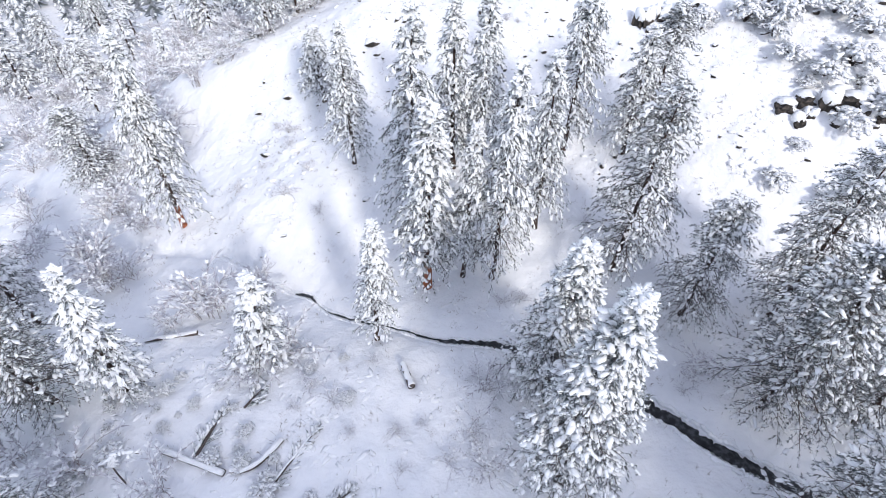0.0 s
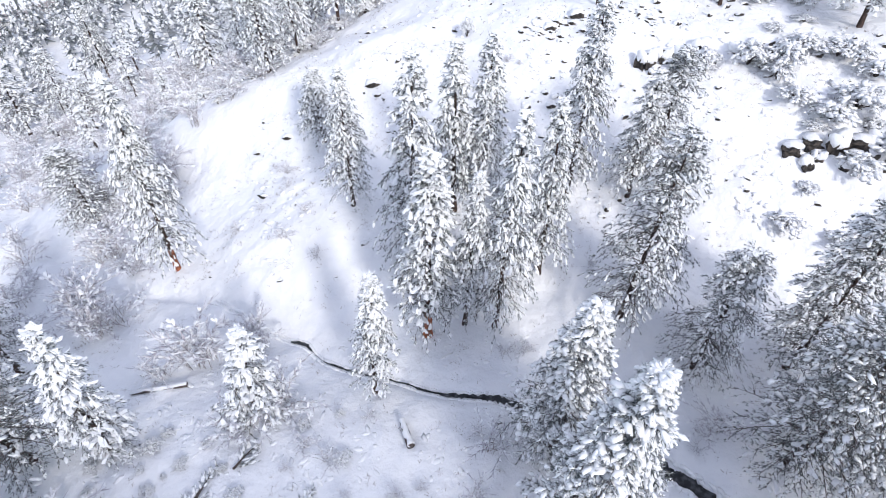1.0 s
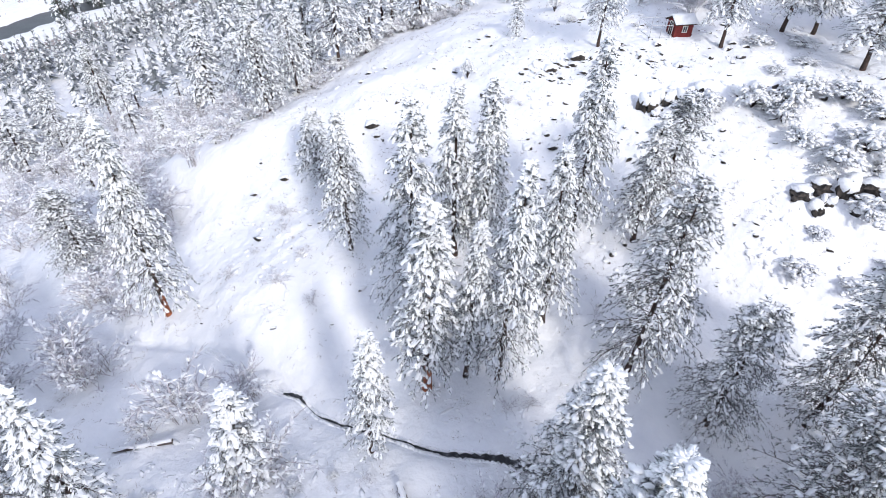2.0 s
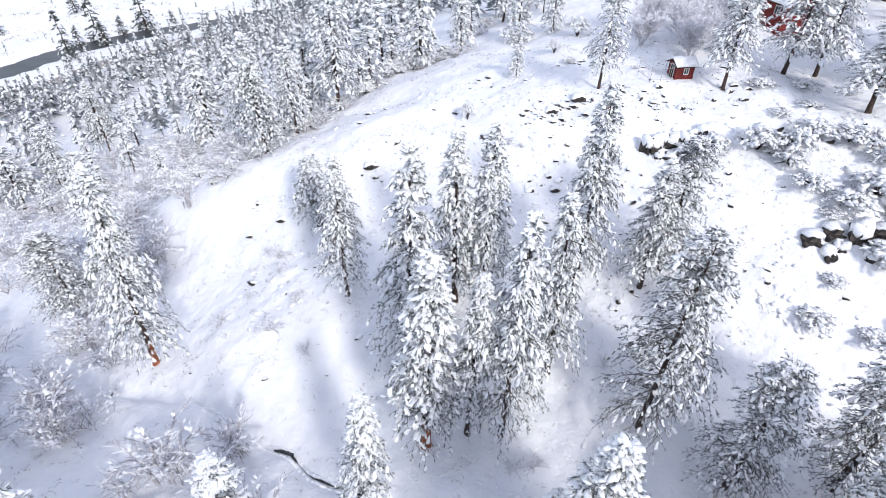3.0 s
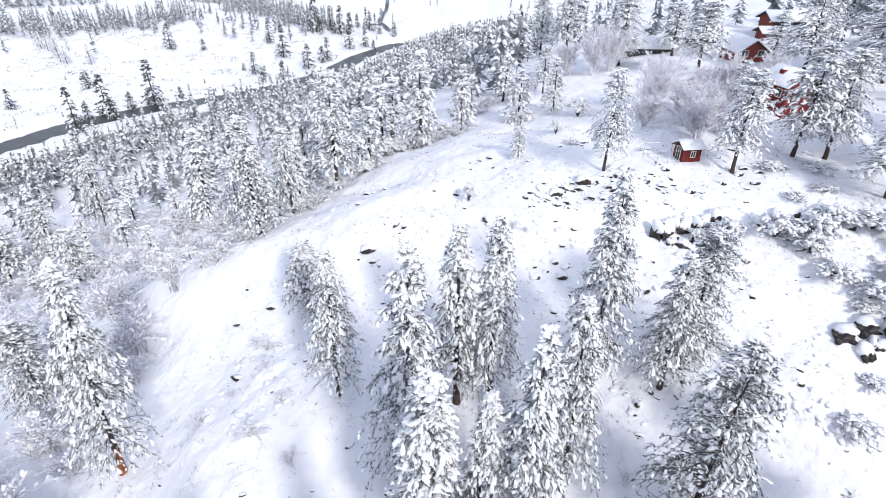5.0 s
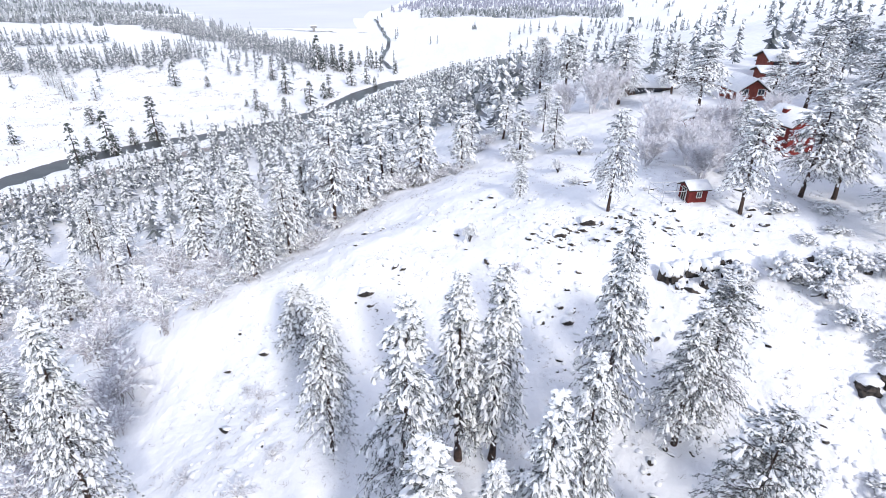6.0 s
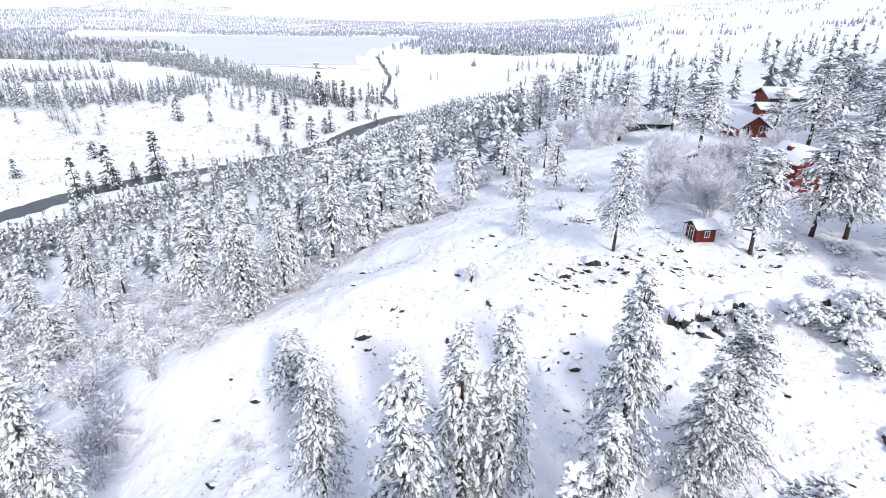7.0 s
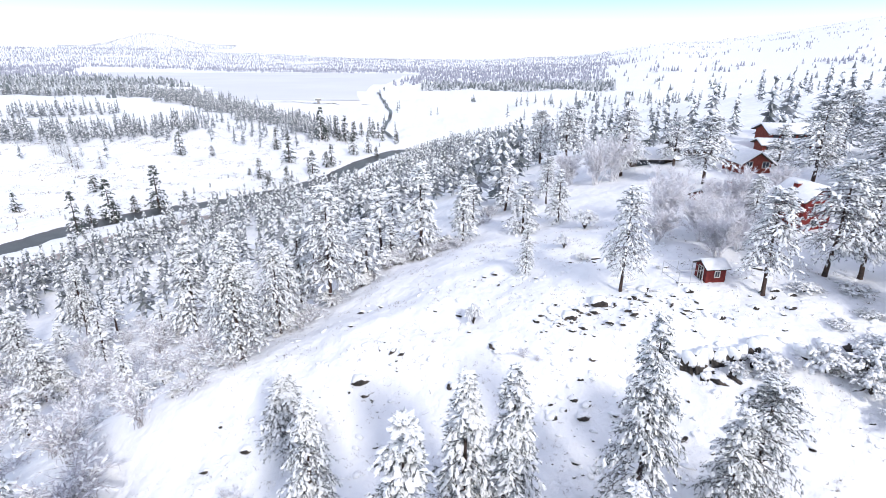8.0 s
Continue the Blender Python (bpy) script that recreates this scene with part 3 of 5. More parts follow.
plant(UPLAND[1], 86, 133.3, 15.4, 4.6, group=g)
plant(UPLAND[2], 89.2, 127, 13.4, 5.2, group=g)
plant(UPLAND[0], 40.6, 85.3, 9.4, 2.2, group=g)
plant(UPLAND[1], 68, 92, 15, 5.0, group=g)
plant(UPLAND[2], 76, 104, 15, 5.0, group=g)
plant(UPLAND[0], 62, 78, 14, 4.6, group=g)
plant(UPLAND[1], 55, 68, 13, 4.4, group=g)
g = "pines on the wooded slope"
plant(UPLAND[2], -16.6, 88, 18.2, 3.4, group=g)
plant(FULL[0], -24.8, 74.0, 15.0, 4.2, group=g)
plant(UPLAND[0], -22.1, 80.9, 14.2, 3.0, group=g)
plant(YOUNG[0], -4.3, 103.5, 14.6, 3.0, group=g)
plant(YOUNG[1], 3.2, 108.5, 7.8, 2.2, group=g)
plant(YOUNG[0], -23.9, 98.2, 13.4, 2.4, group=g)
plant(YOUNG[1], -50.8, 114.5, 13.6, 3.6, group=g)
plant(FULL[1], -88.0, 134.0, 17.0, 4.2, group=g, label="dark full conifer standing clear of the scrub")
plant(UPLAND[0], -87.0, 113.0, 17.5, 4.6, group=g)
plant(UPLAND[2], -95.0, 108.0, 15.0, 5.0, group=g)
plant(YOUNG[0], -69.0, 100.0, 7.0, 2.0, group=g)
plant(UPLAND[1], -73.0, 100.0, 13.0, 3.8, group=g)
plant(UPLAND[1], -30.0, 88.0, 13.5, 3.2, group=g)
plant(UPLAND[0], -36.0, 95.0, 14.0, 3.6, group=g)
plant(UPLAND[1], 29.2, 180, 18, 4.4, group=g)
plant(UPLAND[2], 34.9, 170, 15, 4.2, group=g)


# ---- woods and scrub ----
def river_x(y):
    p = np.array(RIVER)
    return np.interp(y, p[:, 1], p[:, 0])


ROAD_LINE = ((-262, 82), (-222, 150), (-178.3, 215.3), (-160, 246), (-132, 282), (-79.2, 339.8), (-55, 395), (-42.5, 434.8), (-30, 470), (10, 505), (60, 520))
HOUSES = ((50.5, 91.5), (62, 121), (80, 150), (48, 141), (58, 148), (46.5, 104), (29.5, 74))


def scatter(x0, x1, y0, y1, cell, seed):
    """Points of a shaken grid."""
    rng = np.random.default_rng(seed)
    x, y = np.meshgrid(np.arange(x0, x1, cell), np.arange(y0, y1, cell))
    x, y = x.ravel() + rng.uniform(-0.45, 0.45, x.size) * cell, y.ravel() + rng.uniform(-0.45, 0.45, x.size) * cell
    return x, y, rng


def free_of_houses(x, y, gap):
    ok = np.ones(x.shape, bool)
    for hx, hy in HOUSES:
        ok &= np.hypot(x - hx, y - hy) > gap
    return ok


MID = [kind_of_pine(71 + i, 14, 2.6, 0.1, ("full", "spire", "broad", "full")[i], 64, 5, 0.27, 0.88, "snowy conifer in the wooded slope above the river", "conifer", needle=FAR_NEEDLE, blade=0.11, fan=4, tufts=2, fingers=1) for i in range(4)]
DARK = [kind_of_pine(81 + i, 16, 2.5, 0.04, ("full", "spire")[i], 70, 4, 0.4, 0.2, "dark green conifer with little snow on the river bank", "conifer", needle=DARK_NEEDLE, blade=0.3, fan=4, tufts=2, fingers=1) for i in range(2)]

x, y, rng = scatter(-240, 300, 62, 620, 5.6, 3)
edge = np.where(x < 0, np.maximum(66, 78 + (x + 24) * 1.5), np.where(x < 30, 113 + x * 0.85, 152))
away = x - river_x(y)
chance = np.where(away < 95, 0.9, np.where(x > 25, 0.3, 0.62))
chance = np.where((x < -28) & (y < 140) & (away > 60), 0.2, chance)
chance = np.where((x > 60) & (y > 84) & (y < 155), 0.3, chance)
chance = np.where((x > 70) & (y > 175), 0.02, chance)
inside = (y > edge) | ((x > 60) & (y > 84))
ok = inside & (away > 44) & (from_line(ROAD_LINE, x, y) > 7) & (rng.uniform(size=x.size) < np.where(away < 80, 0.97, chance * (0.72 + 0.5 * ripple(x, y, 45, 8)))) & free_of_houses(x, y, 9)
ok &= ~((x > 18) & (x < 72) & (y > 84) & (y < 152))
wood_x, wood_y = x[ok], y[ok]
near = wood_y < 178
far_x, far_y = wood_x[~near], wood_y[~near]
random.seed(9)
taken = 0
for wx, wy in zip(wood_x[near], wood_y[near]):
    if taken >= 170:
        far_x, far_y = np.append(far_x, wx), np.append(far_y, wy)
        continue
    taken += 1
    h = min(random.uniform(8, 16.5), 10 + 0.14 * (wx - float(river_x(wy)) - 35))
    plant(MID[random.randrange(4)], wx, wy, h, h * random.uniform(0.19, 0.27), lean=(random.gauss(0, 1.5), random.gauss(0, 1.5)), group="conifers on the wooded slope")


def distant_wood(name, x, y, heights, label, snowy, seed, needle=FAR_NEEDLE, lumps=12, ragged=False):
    """Conifers too many and too far to count: ragged tiers of boughs with snow on them."""
    rng = np.random.default_rng(seed)
    n = len(x)
    z = land(x, y)
    dark, white = Soup(), Soup()
    if ragged:
        k = n * 48
        i = np.repeat(np.arange(n), 48)
        h = rng.uniform(0.06, 0.98, k)
        a = rng.uniform(0, math.tau, k)
        w = 0.29 * (1.03 - h) * rng.uniform(0.55, 1.15, k) * heights[i]
        root = np.c_[x[i], y[i], z[i] + heights[i] * (h + 0.05)]
        tip = root + np.c_[w * np.cos(a), w * np.sin(a), -heights[i] * rng.uniform(0.0, 0.12, k)]
        blades(dark, root, tip, heights[i] * rng.uniform(0.06, 0.12, k), rng)
        tubes(dark, np.stack([np.c_[x, y, z - 0.5], np.c_[x, y, z + heights]], 1), np.stack([heights * 0.014, heights * 0.003], 1), 3)
    else:
        for tier in range(2):
            lo, hi = (0.04, 0.45)[tier], (0.7, 1.0)[tier]
            r = heights * (0.25, 0.16)[tier] * rng.uniform(0.8, 1.2, n)
            a = np.arange(6) * math.tau / 6 + rng.uniform(0, 6, (n, 1))
            rr = r[:, None] * rng.uniform(0.6, 1.25, (n, 6))
            ring = np.stack([x[:, None] + rr * np.cos(a), y[:, None] + rr * np.sin(a), (z + heights * lo)[:, None] + heights[:, None] * rng.uniform(-0.05, 0.06, (n, 6))], -1)
            tip = np.stack([x, y, z + heights * hi], -1)[:, None]
            i = np.arange(6)
            f = np.stack([i, (i + 1) % 6, np.full(6, 6)], -1)
            dark.add(np.concatenate([ring, tip], 1), (f[None] + (np.arange(n) * 7)[:, None, None]).reshape(-1, 3))
    if lumps:
        k = n * lumps
        i = np.repeat(np.arange(n), lumps)
        h = rng.uniform(0.1, 0.97, k)
        a = rng.uniform(0, math.tau, k)
        r = heights[i] * 0.26 * (1.02 - h) * rng.uniform(0.5, 1.1, k)
        c = np.c_[x[i] + r * np.cos(a), y[i] + r * np.sin(a), z[i] + heights[i] * h]
        lies = rng.uniform(size=k) < snowy
        c, a, hh = c[lies], a[lies], heights[i][lies]
        m = len(c)
        s = hh * 0.055 * rng.uniform(0.6, 1.4, m)
        u = np.c_[np.cos(a), np.sin(a), np.full(m, -0.45)]
        side = np.c_[-np.sin(a), np.cos(a), np.zeros(m)]
        v = np.stack([c + u * s[:, None] * 1.2, c + side * s[:, None] * 0.7, c - u * s[:, None], c - side * s[:, None] * 0.7, c + np.array([0, 0, 0.75]) * s[:, None]], 1)
        f = np.array([(0, 1, 4), (1, 2, 4), (2, 3, 4), (3, 0, 4), (0, 2, 1), (0, 3, 2)])
        white.add(v, (f[None] + (np.arange(m) * 5)[:, None, None]).reshape(-1, 3))
    wood = tagged(new(name), label, "conifer forest", kind="stuff")
    part("foliage", dark, needle, wood, smooth_shade=False, kind="stuff")
    if lumps:
        part("snow", white, CLUMP, wood, kind="stuff")


rng = np.random.default_rng(5)
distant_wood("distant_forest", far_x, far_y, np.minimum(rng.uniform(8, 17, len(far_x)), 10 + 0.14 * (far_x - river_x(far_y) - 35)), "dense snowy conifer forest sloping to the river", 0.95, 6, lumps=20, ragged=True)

# the far bank: dark single conifers
x, y, rng = scatter(-330, 60, 200, 560, 12, 12)
away = river_x(y) - x
ok = (away > 13) & (away < 140) & (rng.uniform(size=x.size) < np.where(away < 30, 0.30, 0.05))
random.seed(3)
g = "dark conifers beyond the river"
plant(DARK[0], -178.5, 264, 22, 4.2, group=g)
plant(DARK[1], -172.2, 285, 15, 3.0, group=g)
plant(DARK[0], -181, 296, 17, 3.4, group=g)
plant(DARK[1], -175.3, 309, 12, 2.5, group=g)
plant(DARK[0], -166.3, 318, 19.5, 3.8, group=g)
plant(DARK[1], -155.4, 328, 8, 1.9, group=g)
plant(DARK[0], -239, 303.6, 8, 1.9, group=g)
plant(DARK[1], -220, 345.7, 12.6, 3.5, group=g)
plant(DARK[0], -218.8, 460.5, 14, 3.0, group=g)
plant(DARK[1], -195.6, 466.4, 10.4, 2.4, group=g)
plant(DARK[0], -126.6, 451, 17.4, 3.7, group=g)
plant(DARK[1], -107, 375, 14, 2.6, group=g)
plant(DARK[0], -98, 410, 13, 3.0, group=g)
plant(DARK[1], -92, 432, 14, 3.0, group=g)
plant(DARK[0], -89, 438, 13, 2.4, group=g)
plant(DARK[1], -143, 404, 6, 1.6, group=g)
plant(DARK[0], -133.5, 399, 11, 2.4, group=g)
plant(DARK[1], -46.3, 546, 15, 3.0, group=g)
plant(DARK[0], -80, 490, 15, 3.0, group=g)
for k, (wx, wy, h) in enumerate(((-151, 501, 15), (-109, 442, 7), (-123, 561, 24), (-117, 557, 20), (-111, 573, 17), (-106, 565, 15), (-100, 566, 19), (-95, 590, 18), (-92, 564, 14), (-74, 581, 21), (-69, 584, 12), (-88, 595, 15), (-80, 604, 13), (-62, 560, 17), (-68, 500, 14), (-60, 492, 11), (-122, 385, 6), (-186, 286, 13))):
    plant(DARK[k % 2], wx, wy, h, h * random.uniform(0.14, 0.19), group=g)
spots = list(zip(x[ok], y[ok]))
random.shuffle(spots)
for wx, wy in spots[:26]:
    h = random.uniform(8, 14) if random.random() < 0.25 else random.uniform(2, 5)
    plant(DARK[random.randrange(2)], wx, wy, h, h * random.uniform(0.15, 0.21), group=g)
g = "snowy pines on the far bench"
for wx, wy, h in ((-322, 455, 15), (-315, 449, 17), (-308, 446, 19), (-301, 441, 15), (-284, 420, 18), (-275, 408, 21), (-268, 404, 18), (-252, 406, 19), (-296, 452, 14)):
    plant(MID[random.randrange(4)], wx, wy, h, h * 0.2, group=g, label="snowy pine standing on the far bench")

# woods of the far country
x, y, rng = scatter(-1500, 1700, 330, 1500, 11.0, 21)
r, b = np.hypot(x, y - 18), np.arctan2(x, y - 18)
patch = ripple(x, y * 1.8, 190, 31)
left_side = (river_x(np.minimum(y, 640)) - x > 120) & (b < -0.07)
bands = (
    (((-700, 790), (-647, 938), (-530, 986), (-390, 852)), 52, 0.75),
    (((-390, 852), (-283, 764), (-218, 704), (-150, 614), (-118, 585)), 30, 0.92),
    (((-520, 590), (-461, 630), (-418, 683)), 17, 0.85),
    (((-470, 520), (-400, 488), (-345, 495), (-317, 533), (-272, 575)), 30, 0.85),
    (((-306, 630), (-230, 565), (-170, 540)), 46, 0.2),
)
chance = np.where(left_side, np.where(patch > 0.9, 0.15, 0.012), 0.0)
chance = np.where((b < -0.34) & (r > 1320), 0.85, chance)
chance = np.where((b > 0.22) & (r > 420), np.where(patch > 0.7, np.where(r < 900, 0.06, 0.14), 0.006), chance)
chance = np.where((b > -0.07) & (b < 0.22) & (r > 620) & (r < 1050), np.where(patch > 0.75, 0.12, 0.004), chance)
chance = np.where((b > 0.13) & (b < 0.42) & (r > 820) & (r < 970), np.where(patch > 0.1, 0.3, 0.05), chance)
chance = np.where((b > -0.04) & (b < 0.3) & (r > 1250), 0.8, chance)
for band, wide, thick in bands:
    chance = np.where(from_line(band, x, y) < wide * (1 + 0.5 * patch), np.maximum(chance, thick), chance)
chance = np.where((np.abs(x + 70 - (y - 600) * -0.2) < 60) & (y > 600) & (y < 900), 0.07, chance)
ok = (rng.uniform(size=x.size) < chance) & (np.abs(b) < 0.85) & (lake(x, y) < -1) & ~((y > 700) & (b > -0.30) & (b < -0.12))
hx, hy = x[ok & (r < 950)], y[ok & (r < 950)]
tx, ty, rng = scatter(-720, -110, 470, 1000, 6.5, 23)
thick = np.zeros(tx.shape)
for band, wide, full in bands:
    thick = np.where(from_line(band, tx, ty) < wide * (1 + 0.5 * ripple(tx, ty, 60, 35)), np.maximum(thick, 0.72 * full**2), thick)
ok2 = rng.uniform(size=tx.size) < thick
hx, hy = np.append(hx, tx[ok2]), np.append(hy, ty[ok2])
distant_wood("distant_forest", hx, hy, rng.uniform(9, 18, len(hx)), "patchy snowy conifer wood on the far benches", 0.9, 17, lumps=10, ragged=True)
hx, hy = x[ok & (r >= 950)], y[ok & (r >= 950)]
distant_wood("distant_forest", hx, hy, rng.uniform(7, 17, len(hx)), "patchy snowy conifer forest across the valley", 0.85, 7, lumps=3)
x, y, rng = scatter(-4200, 4300, 1480, 4800, 21, 22)
r, b = np.hypot(x, y - 18), np.arctan2(x, y - 18)
patch = ripple(x, y, 420, 33)
b = b + 0.07 * ripple(x, y, 700, 34)
chance = np.where(b < -0.02, np.where(patch > -0.75, 0.85, 0.1), np.where(b < 0.3, np.where(r < 3200, 0.85, 0.5), np.where(patch > 0.6, 0.4, 0.02)))
ok = (rng.uniform(size=x.size) < chance) & (np.abs(b) < 0.85) & (lake(x, y) < -1) & ((b > 0.3) | (r < 4300) | (np.hypot(x + 2250, y - 4400) < 620))
# farthest forest, its haze painted into the needle colour
distant_wood("distant_forest", x[ok], y[ok], rng.uniform(9, 17, ok.sum()) * np.interp(r[ok], (1500, 3500), (1.1, 0.7)), "frosted conifer forest on the far plain and hills, pale with painted haze", 0, 8, HAZY_NEEDLE, lumps=0)


def shrub(name, seed, height, width, stems, twigs, label, category, upright=0.0, snowy=0.4, girth=0.014):
    """A leafless bush: arching stems with frosted twigs and a little snow on them."""
    rng = np.random.default_rng(seed)
    ob = tagged(new(name), label, category)
    a = rng.uniform(0, math.tau, stems)
    reach = width * rng.uniform(0.25, 1.0, stems)
    tall = height * rng.uniform(0.65, 1.05, stems) * (1 - 0.35 * (reach / width) ** 2)
    s = np.linspace(0, 1, 5)
    out = np.c_[np.cos(a), np.sin(a)]
    curve = s ** (1.3 + upright)
    paths = np.zeros((stems, 5, 3))
    paths[..., :2] = rng.normal(0, 0.16 * width, (stems, 1, 2)) + out[:, None] * (reach[:, None] * curve)[..., None] + rng.normal(0, 0.03 * width, (stems, 5, 2)) * s[:, None]
    paths[..., 2] = tall[:, None] * np.sin(s * (1.75 - 0.2 * upright)) - 0.1
    wood = Soup()
    tubes(wood, paths, np.outer(girth * height ** 0.8 * rng.uniform(0.6, 1.3, stems), (1, 0.8, 0.6, 0.4, 0.15)), 3)
    part("stem", wood, STEM, ob, kind="stuff")
    n = stems * twigs
    i = np.repeat(np.arange(stems), twigs)
    t = rng.uniform(0.25, 1.0, n) * 3.999
    k = t.astype(int)
    root = paths[i, k] + (paths[i, k + 1] - paths[i, k]) * (t - k)[:, None]
    d = unit(paths[i, k + 1] - paths[i, k]) * 0.8 + rng.normal(0, 0.5, (n, 3))
    d[:, 2] += 0.25
    ln = height * rng.uniform(0.07, 0.2, n)
    frost = Soup()
    blades(frost, root, root + unit(d) * ln[:, None], 0.04 * height ** 0.5 * rng.uniform(0.7, 1.6, n), rng)
    part("frost", frost, FROST, ob, "frosted grey twigs", smooth_shade=False, kind="stuff")
    m = int(n * snowy * 0.3)
    pick = rng.integers(0, n, m)
    white = Soup()
    size = height * rng.uniform(0.014, 0.038, m)
    pellets(white, (root + unit(d) * (ln * 0.5)[:, None])[pick], d[pick], np.c_[size * 1.7, size * 0.85, size * 0.75], rng, 0.3)
    part("snow", white, CLUMP, ob, smooth_shade=False, kind="stuff")
    return {"tree": ob, "used": False, "height": height, "radius": width}


SCRUB = [shrub("frosted_shrub", 91 + i, 2.6, 1.9, 22, 24, "leafless shrub thickly covered with frost and snow", "shrub", 0, 1.5, 0.009) for i in range(4)]
TALL_SCRUB = [shrub("frosted_shrub", 101 + i, 4.2, 2.2, 26, 34, "tall leafless willow bush white with frost", "shrub", 0.4, 0.8, 0.007) for i in range(3)]


def bare_tree(seed, height, width, mains, label):
    """A leafless broadleaf tree: stems that fork twice into limbs and end in hoar-frosted twigs."""
    rng = np.random.default_rng(seed)
    ob = tagged(new("bare_tree"), label, "bare tree")
    wood, frost = Soup(), Soup()

    def fork(starts, ways, lengths, girth, per, spread, lo):
        """Branches that leave curved stems; returns their paths."""
        n = len(starts)
        s = np.linspace(0, 1, 4)
        end = ways * lengths[:, None]
        path = starts[:, None] + end[:, None] * s[:, None] + rng.normal(0, 0.04, (n, 4, 3)) * lengths[:, None, None] * s[:, None]
        path[..., 2] += (lengths * 0.18)[:, None] * s**2
        tubes(wood, path, np.outer(np.full(n, girth), (1, 0.75, 0.5, 0.25)), 3)
        i = np.repeat(np.arange(n), per)
        t = rng.uniform(lo, 1, n * per) * 2.999
        k = t.astype(int)
        p = path[i, k] + (path[i, k + 1] - path[i, k]) * (t - k)[:, None]
        d = unit(unit(path[i, k + 1] - path[i, k]) + rng.normal(0, spread, (n * per, 3)) + [0, 0, 0.15])
        return p, d, i

    a = rng.uniform(0, math.tau, mains)
    lean = rng.uniform(0.1, 1.0, mains) * width / height
    ways = unit(np.c_[np.cos(a) * lean, np.sin(a) * lean, np.ones(mains)])
    p, d, i = fork(np.c_[rng.normal(0, 0.25, (mains, 2)), np.full(mains, -0.2)], ways, height * rng.uniform(0.6, 0.85, mains), 0.009 * height, 9, 0.45, 0.25)
    p, d, i = fork(p, d, height * rng.uniform(0.16, 0.32, len(p)), 0.0035 * height, 9, 0.5, 0.15)
    k = 4
    p, d = np.repeat(p, k, 0), unit(np.repeat(d, k, 0) + rng.normal(0, 0.35, (len(p) * k, 3)))
    blades(frost, p, p + d * (height * rng.uniform(0.05, 0.13, len(p)))[:, None], rng.uniform(0.045, 0.09, len(p)), rng)
    part("limb", wood, HOAR_TWIG, ob, kind="stuff")
    part("frost", frost, HOAR_TWIG, ob, "fine pale frosted twigs", smooth_shade=False, kind="stuff")
    return {"tree": ob, "used": False, "height": height, "radius": width}


ASPEN = [bare_tree(111 + i, 8.0, 3.4, 16, "leafless pale frosted broadleaf tree with fine twigs") for i in range(2)]


def laden_bush(seed, height, width, stems, twigs, label):
    """A bush pressed down by snow: stems that arch over, hung with snow-loaded sprigs over dark twigs."""
    rng = np.random.default_rng(seed)
    ob = tagged(new("snowy_bush"), label, "bush")
    wood, green, white = Soup(), Soup(), Soup()
    a = np.arange(stems) * 2.399 + rng.normal(0, 0.3, stems)
    reach = width * np.sqrt(rng.uniform(0.03, 1, stems)) * rng.uniform(0.8, 1.1, stems)
    tall = height * rng.uniform(0.75, 1.05, stems) * (1.05 - 0.5 * (reach / width) ** 2)
    s = np.linspace(0, 1, 6)
    paths = np.zeros((stems, 6, 3))
    paths[..., 0] = np.cos(a)[:, None] * reach[:, None] * s**1.1
    paths[..., 1] = np.sin(a)[:, None] * reach[:, None] * s**1.1
    paths[..., 2] = tall[:, None] * np.sin(s * 2.15) - 0.1
    tubes(wood, paths, np.outer(np.full(stems, 0.02 * height**0.5), (1, 0.8, 0.65, 0.5, 0.35, 0.15)), 3)
    part("stem", wood, GREY_BARK, ob, kind="stuff")
    n = stems * twigs
    i = np.repeat(np.arange(stems), twigs)
    t = rng.uniform(0.4, 1.0, n) * 4.999
    k = t.astype(int)
    p = paths[i, k] + (paths[i, k + 1] - paths[i, k]) * (t - k)[:, None] + rng.normal(0, 0.07 * width, (n, 3))
    p[:, 2] = np.maximum(p[:, 2], 0.08)
    d = unit(unit(paths[i, k + 1] - paths[i, k]) + rng.normal(0, 0.35, (n, 3)) - [0, 0, 0.3])
    root = np.repeat(p - d * 0.15, 3, 0)
    blades(green, root, root + unit(np.repeat(d, 3, 0) + rng.normal(0, 0.4, (n * 3, 3)) - [0, 0, 0.2]) * (0.16 * height**0.5 * rng.uniform(0.7, 1.4, n * 3))[:, None], 0.05 * rng.uniform(0.7, 1.5, n * 3), rng)
    part("foliage", green, FROST, ob, smooth_shade=False, kind="stuff")
    lies = rng.uniform(size=n) < 0.85
    m = int(lies.sum())
    size = 0.115 * height**0.5 * np.clip(rng.gamma(3, 0.33, m), 0.35, 1.9)
    pellets(white, p[lies] + [0, 0, 0.05], d[lies], np.c_[size * rng.uniform(1.0, 1.7, m), size * 0.8, size * 0.7], rng, 0.3)
    part("snow", white, CLUMP, ob, "heavy lumps of snow", kind="stuff")
    return {"tree": ob, "used": False, "height": height, "radius": width}


SNOWY_BUSH = [laden_bush(121 + i, 2.6, 2.4, 34, 17, "low bush bent under lumps of snow") for i in range(3)]

